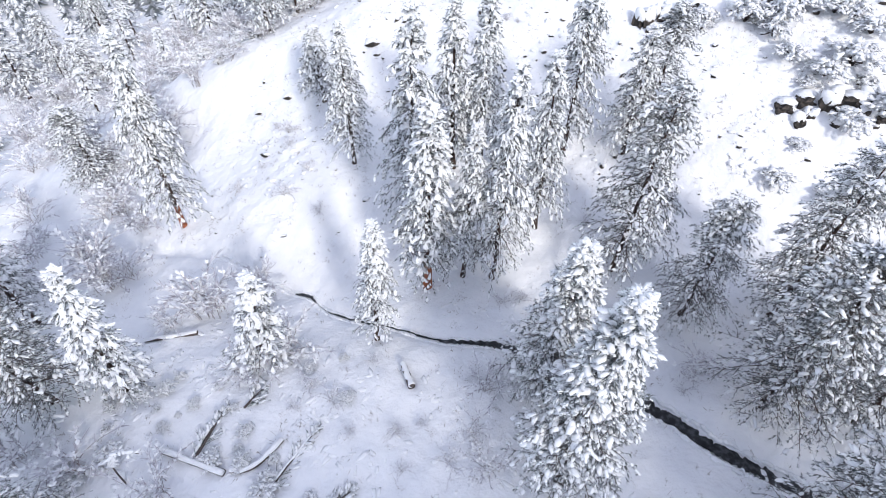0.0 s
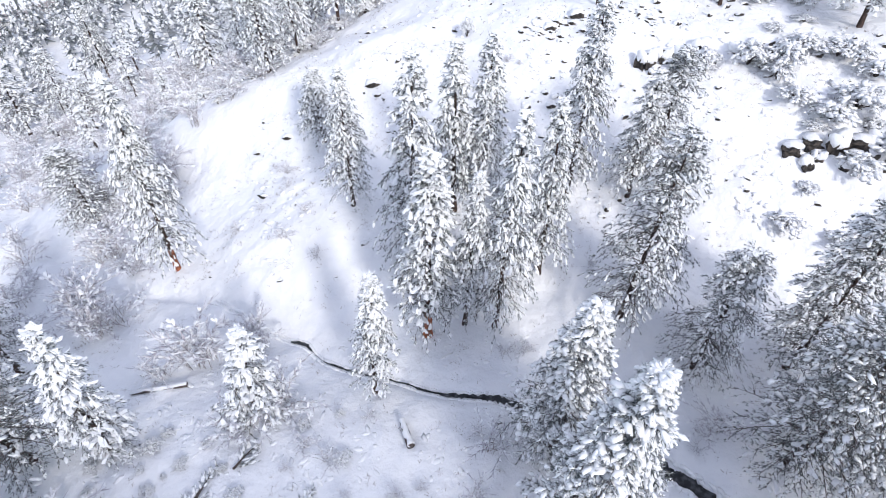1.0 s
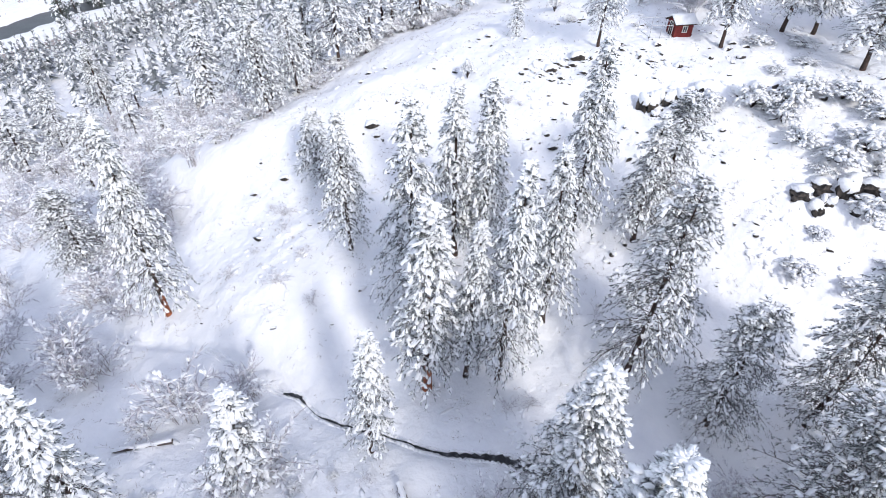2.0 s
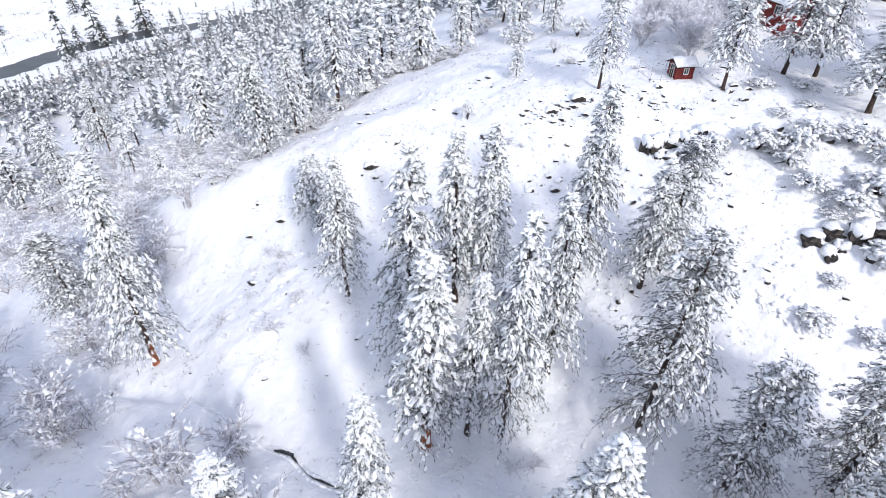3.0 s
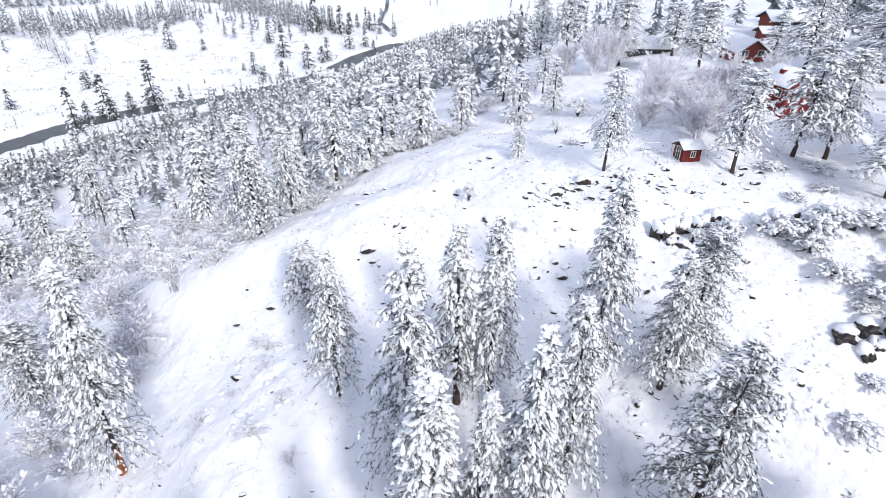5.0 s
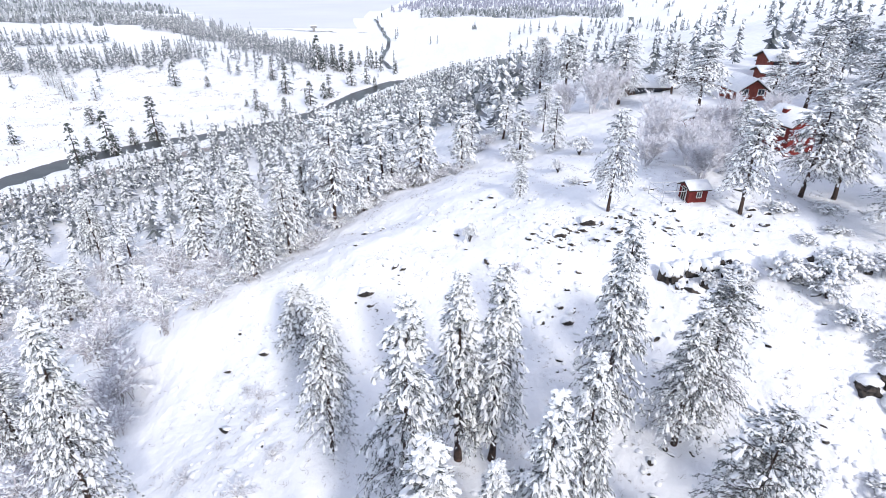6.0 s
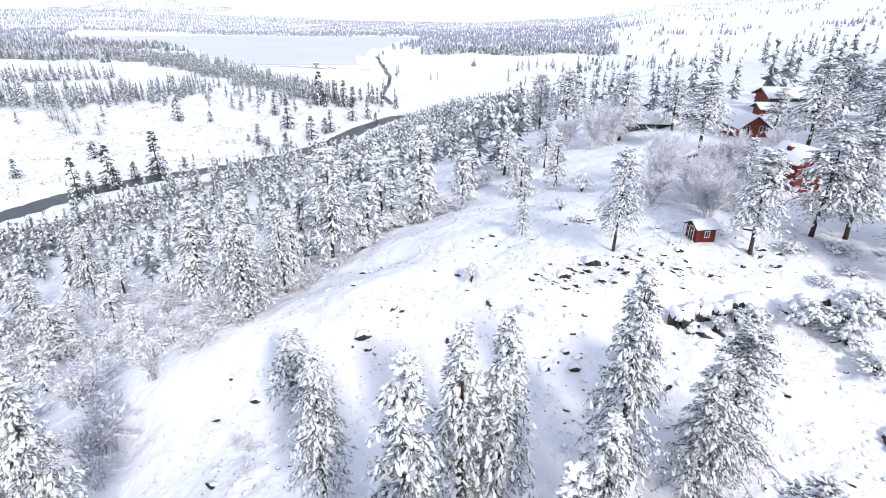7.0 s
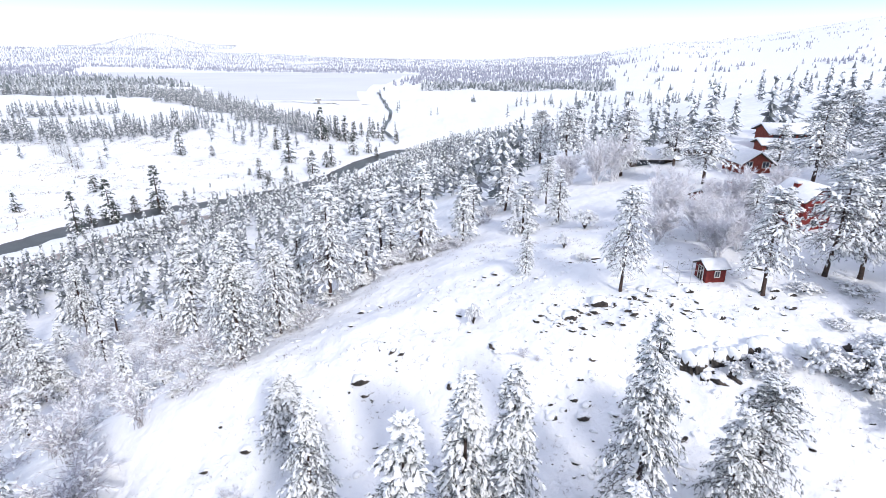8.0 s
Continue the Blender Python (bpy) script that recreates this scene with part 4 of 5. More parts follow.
# scrub in the side valley
x, y, rng = scatter(-112, -15, 36, 132, 4.1, 41)
ok = ((x < -31 - (y < 60) * 3 + 0.25 * np.maximum(y - 66, 0)) & (rng.uniform(size=x.size) < 0.82)) & (from_line(CREEK, x, y) > 1.5)
random.seed(17)
spots = list(zip(x[ok], y[ok]))
random.shuffle(spots)
for wx, wy in spots[:290]:
    if random.random() < 0.45:
        h = random.uniform(2.4, 5.0)
        plant(TALL_SCRUB[random.randrange(3)], wx, wy, h, h * random.uniform(0.5, 0.75), group="frosted shrubs in the side valley")
    else:
        h = random.uniform(1.4, 3.4)
        plant(SCRUB[random.randrange(4)], wx, wy, h, h * random.uniform(0.75, 1.1), group="frosted shrubs in the side valley")
# scrub along the wood's edge and on the far slope
x, y, rng = scatter(-60, 40, 66, 150, 5.0, 43)
line = np.where(x < 0, 77 + (x + 24) * 1.5, 113 + x * 0.85)
ok = (y > line - 3) & (y < line + 30) & (rng.uniform(size=x.size) < 0.5) & (x > -42)
for wx, wy in zip(x[ok], y[ok]):
    h = random.uniform(1.0, 2.6)
    plant(SCRUB[random.randrange(4)] if random.random() < 0.5 else SNOWY_BUSH[random.randrange(3)], wx, wy, h, h * random.uniform(0.8, 1.2), group="bushes along the wood's edge")
for _ in range(60):
    t = random.uniform(0, 6)
    bx, by = (float(np.interp(t, range(7), line)) for line in ((-28, -23, -18, -14, -9, -3, 4), (69, 75.5, 83, 91, 95.5, 99.5, 105)))
    h = random.uniform(0.9, 2.4)
    plant(SCRUB[random.randrange(4)] if random.random() < 0.55 else SNOWY_BUSH[random.randrange(3)], bx - random.uniform(-0.5, 4.5), by + random.uniform(-0.5, 4.0), h, h * random.uniform(0.8, 1.3), group="bushes along the wood's edge")
g = "frosted bushes near the creek"
plant(TALL_SCRUB[0], -22.5, 30.5, 6.2, 3.2, group=g)
plant(TALL_SCRUB[1], -18.0, 32.5, 4.4, 2.6, group=g)
plant(SCRUB[0], -25.5, 29.0, 2.2, 2.2, group=g)
plant(SCRUB[1], -13.2, 24.8, 2.4, 2.2, group=g)
plant(SCRUB[2], -16.5, 22.6, 1.8, 2.0, group=g)
plant(SCRUB[3], -34.0, 36.0, 4.0, 3.6, group=g)
plant(TALL_SCRUB[2], -38.0, 38.5, 4.6, 3.0, group=g)
plant(SCRUB[0], 20.8, 22.4, 2.0, 2.2, group=g)
plant(SCRUB[2], 3.6, 20.4, 2.2, 1.6, group=g)
plant(SCRUB[3], 2.5, 17.2, 2.0, 1.6, group=g)
plant(SCRUB[3], 3.4, 14.2, 2.2, 2.2, group=g)
plant(SCRUB[0], -32.0, 15.5, 2.4, 2.6, group=g)
plant(SCRUB[2], -27.0, 14.5, 1.8, 2.4, group=g)
plant(SCRUB[1], -20.5, 12.8, 2.0, 1.8, group=g)
random.seed(29)
for _ in range(34):
    h = random.uniform(0.5, 1.1)
    plant(SNOWY_BUSH[random.randrange(3)], random.uniform(-31, -7), random.uniform(10.5, 25), h, h * random.uniform(1.0, 1.7), group="brush bent under snow near the creek")
# bushes on the hilltop
g = "bushes on the hilltop"
plant(ASPEN[0], 30.4, 90, 7.5, 3.6, group=g)
plant(ASPEN[1], 33.0, 78.5, 5.6, 4.0, group=g)
plant(ASPEN[1], 35.5, 87, 7.0, 3.6, group=g)
plant(ASPEN[0], 36.5, 80.5, 5.4, 2.8, group=g)
plant(ASPEN[0], 31.5, 128, 10.0, 4.5, group=g)
plant(ASPEN[1], 27.0, 131, 9.0, 4.0, group=g)
plant(ASPEN[0], 44.0, 96, 7.5, 3.0, group=g)
plant(ASPEN[1], 56.0, 106, 6.5, 3.0, group=g)
plant(ASPEN[1], 28.0, 85, 6.5, 3.2, group=g)
plant(ASPEN[0], 33.5, 84, 6.0, 3.8, group=g)
plant(ASPEN[1], 39.0, 88, 7.0, 3.8, group=g)
plant(ASPEN[0], 34.0, 96, 8.0, 4.2, group=g)
plant(ASPEN[1], 41.5, 97, 7.0, 3.6, group=g)
plant(ASPEN[0], 35.5, 128, 9.5, 4.6, group=g)
plant(SNOWY_BUSH[0], 3.1, 73.0, 3.0, 1.6, group=g, label="rounded frosted bush standing alone on the slope")
plant(SNOWY_BUSH[1], 18.1, 84.2, 2.2, 2.2, group=g)
plant(SNOWY_BUSH[2], 22.4, 99.6, 3.0, 3.0, group=g)
plant(SNOWY_BUSH[0], 16.6, 88.5, 2.4, 2.0, group=g)
plant(SNOWY_BUSH[1], 25.0, 76.2, 0.9, 0.8, group=g)
for bx, by, h, w in ((29.2, 59.8, 3.2, 2.4), (33.5, 58.5, 3.4, 2.4), (36.5, 57.5, 3.6, 2.6), (39.5, 59.5, 3.2, 2.8), (42.5, 58.0, 3.2, 2.6), (38.0, 63.5, 2.2, 2.2), (41.5, 64.5, 2.4, 2.4), (39.5, 50.5, 3.2, 3.0), (42.5, 51.5, 3.6, 3.2), (36.5, 53.0, 2.4, 2.2), (45, 54.5, 3.0, 3.0), (40.5, 44.8, 2.6, 2.4), (35.5, 43.6, 2.6, 2.2), (44.5, 46, 3.2, 3), (26.8, 60.2, 2.2, 1.6), (38, 69.5, 1.4, 2.0), (43, 69, 1.3, 2.2), (48, 68.5, 1.6, 2.4), (33, 40.5, 2.6, 2.4), (37, 38.5, 3, 2.8), (42, 39, 3.2, 3.2)):
    plant(SNOWY_BUSH[random.randrange(3)], bx, by, h * 0.68, w * 1.25, group="snowy bushes on the rocky slope")
    if h > 3.1:
        plant(SNOWY_BUSH[random.randrange(3)], bx + random.uniform(-2.2, 2.2), by - random.uniform(0.6, 2.0), h * 0.5, w * 0.9, group="snowy bushes on the rocky slope")


# ---- rocks ----
def lumpy(soup, size, rng, m, blocky=0.35, rough=1.0):
    """A rough stone of that half size, put at m."""
    bm = bmesh.new()
    bmesh.ops.create_icosphere(bm, subdivisions=2, radius=1)
    off = Vector(rng.uniform(-50, 50, 3))
    for v in bm.verts:
        c = v.co.copy()
        big = max(abs(c.x), abs(c.y), abs(c.z))
        c = c.lerp(c / big, blocky)
        c *= 1 + rough * (0.5 * noise.noise(v.co * 1.4 + off) + 0.3 * noise.noise(v.co * 3.2 + off))
        v.co = Vector((c.x * size[0], c.y * size[1], c.z * size[2]))
    bm.transform(m)
    base = soup.count
    soup.verts.append(np.array([tuple(v.co) for v in bm.verts]))
    soup.faces.extend([[base + v.index for v in f.verts] for f in bm.faces])
    soup.count += len(bm.verts)
    bm.free()


def rock_kind(seed, size, label):
    """A dark stone with a cap of snow, which leaves its downhill side bare."""
    rng = np.random.default_rng(seed)
    ob = tagged(new("rock"), label, "rock")
    body, cap = Soup(), Soup()
    for _ in range(3):
        w = rng.uniform(0.45, 0.8, 3)
        lumpy(body, (size[0] * w[0], size[1] * w[1], size[2] * w[2] * 1.3), rng, pose(rng.uniform(-0.5, 0.5) * size[0], rng.uniform(-0.4, 0.1) * size[1], size[2] * 0.05, rng.uniform(-25, 25), rng.uniform(-25, 25), rng.uniform(-40, 40)), 0.7, 1.5)
    for _ in range(5):
        dx, w = rng.uniform(-0.8, 0.8) * size[0], rng.uniform(0.35, 0.8)
        lumpy(cap, (size[0] * w, size[1] * rng.uniform(0.8, 1.1), size[2] * rng.uniform(0.5, 0.75)), rng, pose(dx, size[1] * rng.uniform(0.05, 0.6), size[2] * rng.uniform(0.5, 0.85), 0, 0, rng.uniform(-30, 30)), 0.1, 0.9)
    part("stone", body, ROCK, ob, smooth_shade=False)
    part("snow_cap", cap, CLUMP, ob, "thick rounded snow cap")
    return {"tree": ob, "used": False, "height": 1.0, "radius": 1.0}


ROCKS = [rock_kind(201 + i, ((0.55, 0.4, 0.34), (0.75, 0.45, 0.3), (0.42, 0.36, 0.38), (0.9, 0.5, 0.36))[i], "dark snow-capped rock poking out of the slope") for i in range(4)]
LEDGES = [rock_kind(211 + i, ((1.5, 1.0, 1.0), (1.1, 0.9, 1.15), (1.9, 1.1, 0.85))[i], "dark rock ledge under a thick snow cap") for i in range(3)]
random.seed(23)


def rock(x, y, size, ledge=False, group="rocks on the open slope", sink=None):
    sink = 0.19 * size if sink is None else sink
    kinds = LEDGES if ledge else ROCKS
    plant(kinds[random.randrange(len(kinds))], x, y, size, size, turn=random.gauss(0, 45), group=group, sink=sink)


# outcrops
for k in range(4):
    rock(23.6 + k * 1.9, 61.8 + 0.25 * math.sin(k * 2.1), random.uniform(0.75, 0.95), True, "rock outcrop below the clearing", 0.1)
for k in range(4):
    rock(33.0 + k * 2.1, 60.3 + 0.4 * math.sin(k * 1.7), random.uniform(0.6, 0.8), True, "rock outcrop below the clearing", 0.1)
for k in range(5):
    rock(35.3 + k * 2.1, 47.9 + 0.5 * math.sin(k * 1.9), random.uniform(0.8, 1.1), True, "rock outcrop on the steep slope", 0.1)
for k in range(6):
    rock(36.0 + k * 1.7 + random.uniform(-0.5, 0.5), 46.2 + 0.7 * math.sin(k * 2.3), random.uniform(0.5, 0.8), True, "rock outcrop on the steep slope", 0.15)
for k in range(5):
    rock(24.0 + k * 1.5 + random.uniform(-0.5, 0.5), 60.4 + 0.5 * math.sin(k * 2.7), random.uniform(0.4, 0.65), True, "rock outcrop below the clearing", 0.15)
for x, y, s in ((13.8, 70.6, 1.4), (14.8, 71.3, 0.9), (17.3, 71.8, 1.3), (-9.1, 66.3, 1.1), (-8.6, 64.8, 0.9), (0.5, 64.5, 1.5), (10.1, 60.0, 1.5), (11.3, 60.6, 1.0), (12.4, 61.2, 1.2), (13.4, 60.4, 1.1), (12.9, 59.4, 0.8), (5.2, 68.6, 0.9), (-16.9, 48.9, 1.0), (25.2, 59.9, 1.0), (25.8, 60.4, 0.8), (20.4, 45.0, 0.8), (17.0, 44.6, 0.8), (16.3, 44.0, 0.6), (26.5, 71.0, 0.8), (27.9, 66.4, 0.9), (-19.9, 61.0, 0.8), (-2.3, 76.5, 0.7), (-33.5, 40.6, 0.9), (-22.7, 27.6, 0.8)):
    rock(x, y, s * 0.85)
# a band of broken stones along the rim of the clearing, and stones strewn on the slope
for _ in range(58):
    t = random.random()
    rock(12 + 24 * t + random.gauss(0, 0.6), 70.2 - 1.4 * t + random.gauss(0, 1.8) + 2 * math.sin(t * 3), random.uniform(0.2, 0.8) ** 1.3, group="broken stones along the rim")


def strewn_stones(x, y, size, seed, label):
    """Small dark stones too many to count, each half under its own lump of snow on the uphill side."""
    rng = np.random.default_rng(seed)
    n = len(x)
    a = rng.normal(0, 0.5, n)
    along = np.c_[np.cos(a), np.sin(a), rng.normal(0, 0.15, n)]
    body, cap = Soup(), Soup()
    z = land(x, y)
    blobs(body, np.c_[x, y, z + 0.05 * size], along, np.c_[size * rng.uniform(0.6, 1.5, n), size * rng.uniform(0.4, 0.7, n), size * rng.uniform(0.4, 0.8, n)], rng, 0.45)
    blobs(cap, np.c_[x + rng.normal(0, 0.15, n) * size, y + size * rng.uniform(0.3, 0.55, n), z + size * rng.uniform(0.25, 0.42, n)], along, np.c_[size * rng.uniform(0.9, 1.5, n), size * rng.uniform(0.5, 0.75, n), size * rng.uniform(0.4, 0.6, n)], rng, 0.3)
    ob = tagged(new("strewn_stones"), label, "stones", kind="stuff")
    part("stone", body, ROCK, ob, smooth_shade=False, kind="stuff")
    part("snow_cap", cap, CLUMP, ob, kind="stuff")


rng = np.random.default_rng(71)
x, y = np.r_[rng.uniform(-16, 36, 520), rng.uniform(14, 48, 330), rng.uniform(-26, -4, 60), rng.uniform(8, 36, 160)], np.r_[rng.uniform(52, 84, 520), rng.uniform(38, 62, 330), rng.uniform(36, 66, 60), rng.normal(69.5, 1.6, 160)]
keep = (x > -14 + (82 - y) * 0.2 - 30 * (y < 66)) & (ripple(x, y, 11, 72) > rng.uniform(-0.5, 1.0, len(x)))
x, y = x[keep], y[keep]
strewn_stones(x, y, np.clip(rng.gamma(2.0, 0.1, len(x)), 0.08, 0.5), 73, "small dark stones under caps of snow on the slope")


# ---- dry grass and twigs sticking out of the snow ----
def grass(name, n, area, seed, tall, label, dense, wide=1.0):
    rng = np.random.default_rng(seed)
    x, y = rng.uniform(area[0], area[1], n * 3), rng.uniform(area[2], area[3], n * 3)
    keep = (ripple(x, y, dense, seed) > rng.uniform(-0.4, 1.0, n * 3)) & (from_line(CREEK, x, y) > 1.0) & (from_line(RIVER, x, y) > 13)
    x, y = x[keep][:n], y[keep][:n]
    k = 7
    m = len(x) * k
    root = np.repeat(np.c_[x, y, land(x, y) - 0.03], k, 0) + np.c_[rng.normal(0, 0.12 * wide, (m, 2)), np.zeros(m)]
    d = np.c_[rng.normal(0, 0.55, (m, 2)), rng.uniform(0.3, 1.0, m)]
    s = Soup()
    blades(s, root, root + d * (tall * rng.uniform(0.4, 1.3, m))[:, None], wide * rng.uniform(0.02, 0.045, m), rng)
    tagged(part(name, s, SEDGE, smooth_shade=False), label, "dry grass", kind="stuff")


grass("dry_grass", 2600, (-45, 50, 10, 60), 301, 0.35, "dry brown stalks sticking through the snow", 6)
grass("dry_grass", 2600, (-26, 48, 44, 100), 302, 0.3, "dry stalks and twigs on the open slope", 9)

grass("dry_brush", 1500, (-420, -70, 260, 620), 303, 1.3, "low brown brush dotting the snow beyond the river", 40, 12)

# lumps of snow over buried brush
rng = np.random.default_rng(311)
x, y = rng.uniform(-34, 14, 5000), rng.uniform(9, 32, 5000)
keep = (ripple(x, y, 7, 312) > rng.uniform(-0.2, 1.2, 5000)) & (from_line(CREEK, x, y) > 1.2)
x, y = x[keep], y[keep]
n = len(x)
s = Soup()
a = rng.uniform(0, 6.3, n)
size = rng.uniform(0.07, 0.26, n)
blobs(s, np.c_[x, y, land(x, y) - 0.04], np.c_[np.cos(a), np.sin(a), np.zeros(n)], np.c_[size * rng.uniform(1, 3.0, n), size, size * 0.7], rng, 0.35)
tagged(part("snow_lump", s, CLUMP), "low snow lumps over buried brush and grass", "snow lumps", kind="stuff")
x, y = rng.uniform(-24, 46, 4000), rng.uniform(40, 84, 4000)
keep = ripple(x, y, 9, 313) > rng.uniform(-0.1, 1.2, 4000)
x, y = x[keep], y[keep]
n = len(x)
s = Soup()
a = rng.uniform(0, 6.3, n)
size = rng.uniform(0.12, 0.4, n)
blobs(s, np.c_[x, y, land(x, y) - 0.03], np.c_[np.cos(a), np.sin(a), np.zeros(n)], np.c_[size * rng.uniform(1, 2, n), size, size * 0.7], rng, 0.3)
tagged(part("snow_lump", s, CLUMP), "low snow lumps over stones on the slope", "snow lumps", kind="stuff")

# small tufts of frosted weeds
for wx, wy in ((-8.8, 19.8), (-7.2, 17.2), (-3.6, 17.0), (-1.6, 17.6), (19.7, 20.8), (20.4, 21.8), (-6.0, 23.4), (2.6, 22.0), (5.5, 29.5), (-18.5, 52.5), (-21.5, 50), (-24, 47.5), (-19.2, 55.5), (-15.6, 47.5), (-17.5, 44.2), (-13.4, 41.5), (7.2, 29.8), (12.6, 29.4), (14.4, 38.4), (-11.8, 19.2), (-21.0, 56.8), (9.4, 65.5), (8.0, 66.5), (-10.8, 20.8), (-3.0, 14.2), (0.5, 14.8)):
    h = random.uniform(0.6, 1.1)
    plant(SCRUB[random.randrange(4)], wx, wy, h, h * random.uniform(0.8, 1.2), group="tufts of frosted weeds")


# ---- fallen wood ----
def log(x0, y0, x1, y1, radius, label, sag=0.0):
    """A fallen trunk with snow lying along its top."""
    rng = np.random.default_rng(int(abs(x0 * 100 + y0)))
    ob = tagged(new("fallen_log"), label, "log")
    s = np.linspace(0, 1, 9)
    x, y = x0 + (x1 - x0) * s, y0 + (y1 - y0) * s + sag * np.sin(s * math.pi)
    z = np.interp(s, (0, 1), (floor_at(x0, y0), floor_at(x1, y1))) + radius * 0.9
    path = np.c_[x, y, z][None]
    wood, snow = Soup(), Soup()
    tubes(wood, path, (radius * np.linspace(0.75, 1, 9))[None], 9)
    wood.faces.append(list(range(wood.count - 9, wood.count)))
    part("trunk", wood, GREY_BARK, ob)
    up = path.copy()
    up[..., 2] += radius * 0.55
    up[..., :2] += rng.normal(0, 0.03, (1, 9, 2))
    tubes(snow, up, (radius * np.linspace(0.72, 0.88, 9) * rng.uniform(0.85, 1.15, 9))[None], 9)
    snow.faces.append(list(range(snow.count - 9, snow.count)))
    part("snow", snow, CLUMP, ob, "thick snow along the top")
    return ob


log(-21.4, 15.9, -16.0, 14.1, 0.27, "fallen grey log under a thick ridge of snow")
log(-15.6, 14.3, -12.2, 16.6, 0.22, "bent fallen log buried in snow", -0.9)
log(-18.9, 14.9, -18.0, 17.8, 0.18, "thin fallen log under snow")
log(-3.3, 22.8, -2.5, 20.6, 0.32, "short broken log with a sharp snow ridge")
log(-27.5, 26.8, -22.9, 27.7, 0.22, "fallen log under snow")
log(-9.6, 17.6, -13.4, 11.6, 0.12, "thin fallen trunk with dark twigs")
log(51.0, 71.2, 55.5, 69.0, 0.2, "fallen log beneath the pines")


def fallen_crown(x0, y0, x1, y1, n, seed, label):
    """The crown of a fallen conifer lying on the snow."""
    rng = np.random.default_rng(seed)
    ob = tagged(new("fallen_conifer"), label, "fallen tree")
    a, b = np.array([x0, y0, floor_at(x0, y0) + 0.2]), np.array([x1, y1, floor_at(x1, y1) + 0.15])
    d = (b - a) / np.linalg.norm(b - a)
    side = np.array([-d[1], d[0], 0])
    s = rng.uniform(0, 1, n)
    root = a + (b - a) * s[:, None]
    sg = rng.choice([-1, 1], n)
    reach = (1.5 * (1 - s) + 0.25) * rng.uniform(0.5, 1.1, n)
    tip = root + d * (reach * 0.8)[:, None] + side * (sg * reach * 0.7)[:, None]
    tip[:, 2] += rng.uniform(-0.15, 0.4, n)
    wood, green, white = Soup(), Soup(), Soup()
    tubes(wood, np.stack([a, (a + b) / 2 + [0, 0, 0.05], b])[None], np.array([[0.11, 0.07, 0.02]]), 6)
    part("trunk", wood, GREY_BARK, ob)
    k = 14
    i = np.repeat(np.arange(n), k)
    t = rng.uniform(0.15, 1, n * k)
    r = root[i] + (tip - root)[i] * t[:, None]
    blades(green, r, r + unit((tip - root)[i]) * 0.12 + rng.normal(0, 0.11, (n * k, 3)), 0.035, rng)
    blades(green, root, tip, 0.05, rng)
    part("foliage", green, DARK_NEEDLE, ob, smooth_shade=False, kind="stuff")
    c = root + (tip - root) * rng.uniform(0.4, 0.95, (n, 1))
    z = rng.uniform(0.06, 0.14, n)
    blobs(white, c + [0, 0, 0.07], tip - root, np.c_[z * 2.4, z, z * 0.8], rng, 0.3)
    part("snow", white, CLUMP, ob, kind="stuff")
    return ob


fallen_crown(-12.7, 12.6, -9.4, 17.8, 46, 401, "fallen dark green conifer top half buried in snow")
fallen_crown(-18.4, 15.2, -17.2, 19.6, 40, 402, "fallen conifer top dusted with snow")
fallen_crown(-8.6, 11.2, -6.2, 13.0, 34, 403, "fallen dark conifer top lying in the snow")
fallen_crown(-15.8, 19.2, -14.6, 21.2, 30, 404, "fallen conifer top dusted with snow")


def arched_sapling(x, y, label):
    """A sapling bent over by the snow on it."""
    rng = np.random.default_rng(77)
    ob = tagged(new("bent_sapling"), label, "sapling")
    s = np.linspace(0, 1, 14)
    z0 = floor_at(x, y)
    path = np.c_[x + 2.6 * s**2.2, y + 0.6 * s, z0 + 4.6 * np.sin(s * 2.1) / math.sin(1.571)][None]
    wood, white, frost = Soup(), Soup(), Soup()
    tubes(wood, path, np.linspace(0.07, 0.015, 14)[None], 6)
    part("trunk", wood, GREY_BARK, ob)
    n = 60
    t = rng.uniform(0.35, 1, n) * 12.99
    k = t.astype(int)
    c = path[0][k] + (path[0][k + 1] - path[0][k]) * (t - k)[:, None]
    d = np.c_[rng.normal(0, 0.5, (n, 2)), rng.uniform(-0.9, 0.1, n)]
    blades(frost, c, c + d * 0.7, 0.05, rng)
    part("frost", frost, FROST, ob, smooth_shade=False, kind="stuff")
    z = rng.uniform(0.08, 0.17, n)
    blobs(white, c + d * 0.25 + [0, 0, 0.05], d, np.c_[z * 1.9, z, z], rng, 0.3)
    part("snow", white, CLUMP, ob, kind="stuff")


arched_sapling(-23.2, 13.6, "slender sapling arched over by a load of snow")


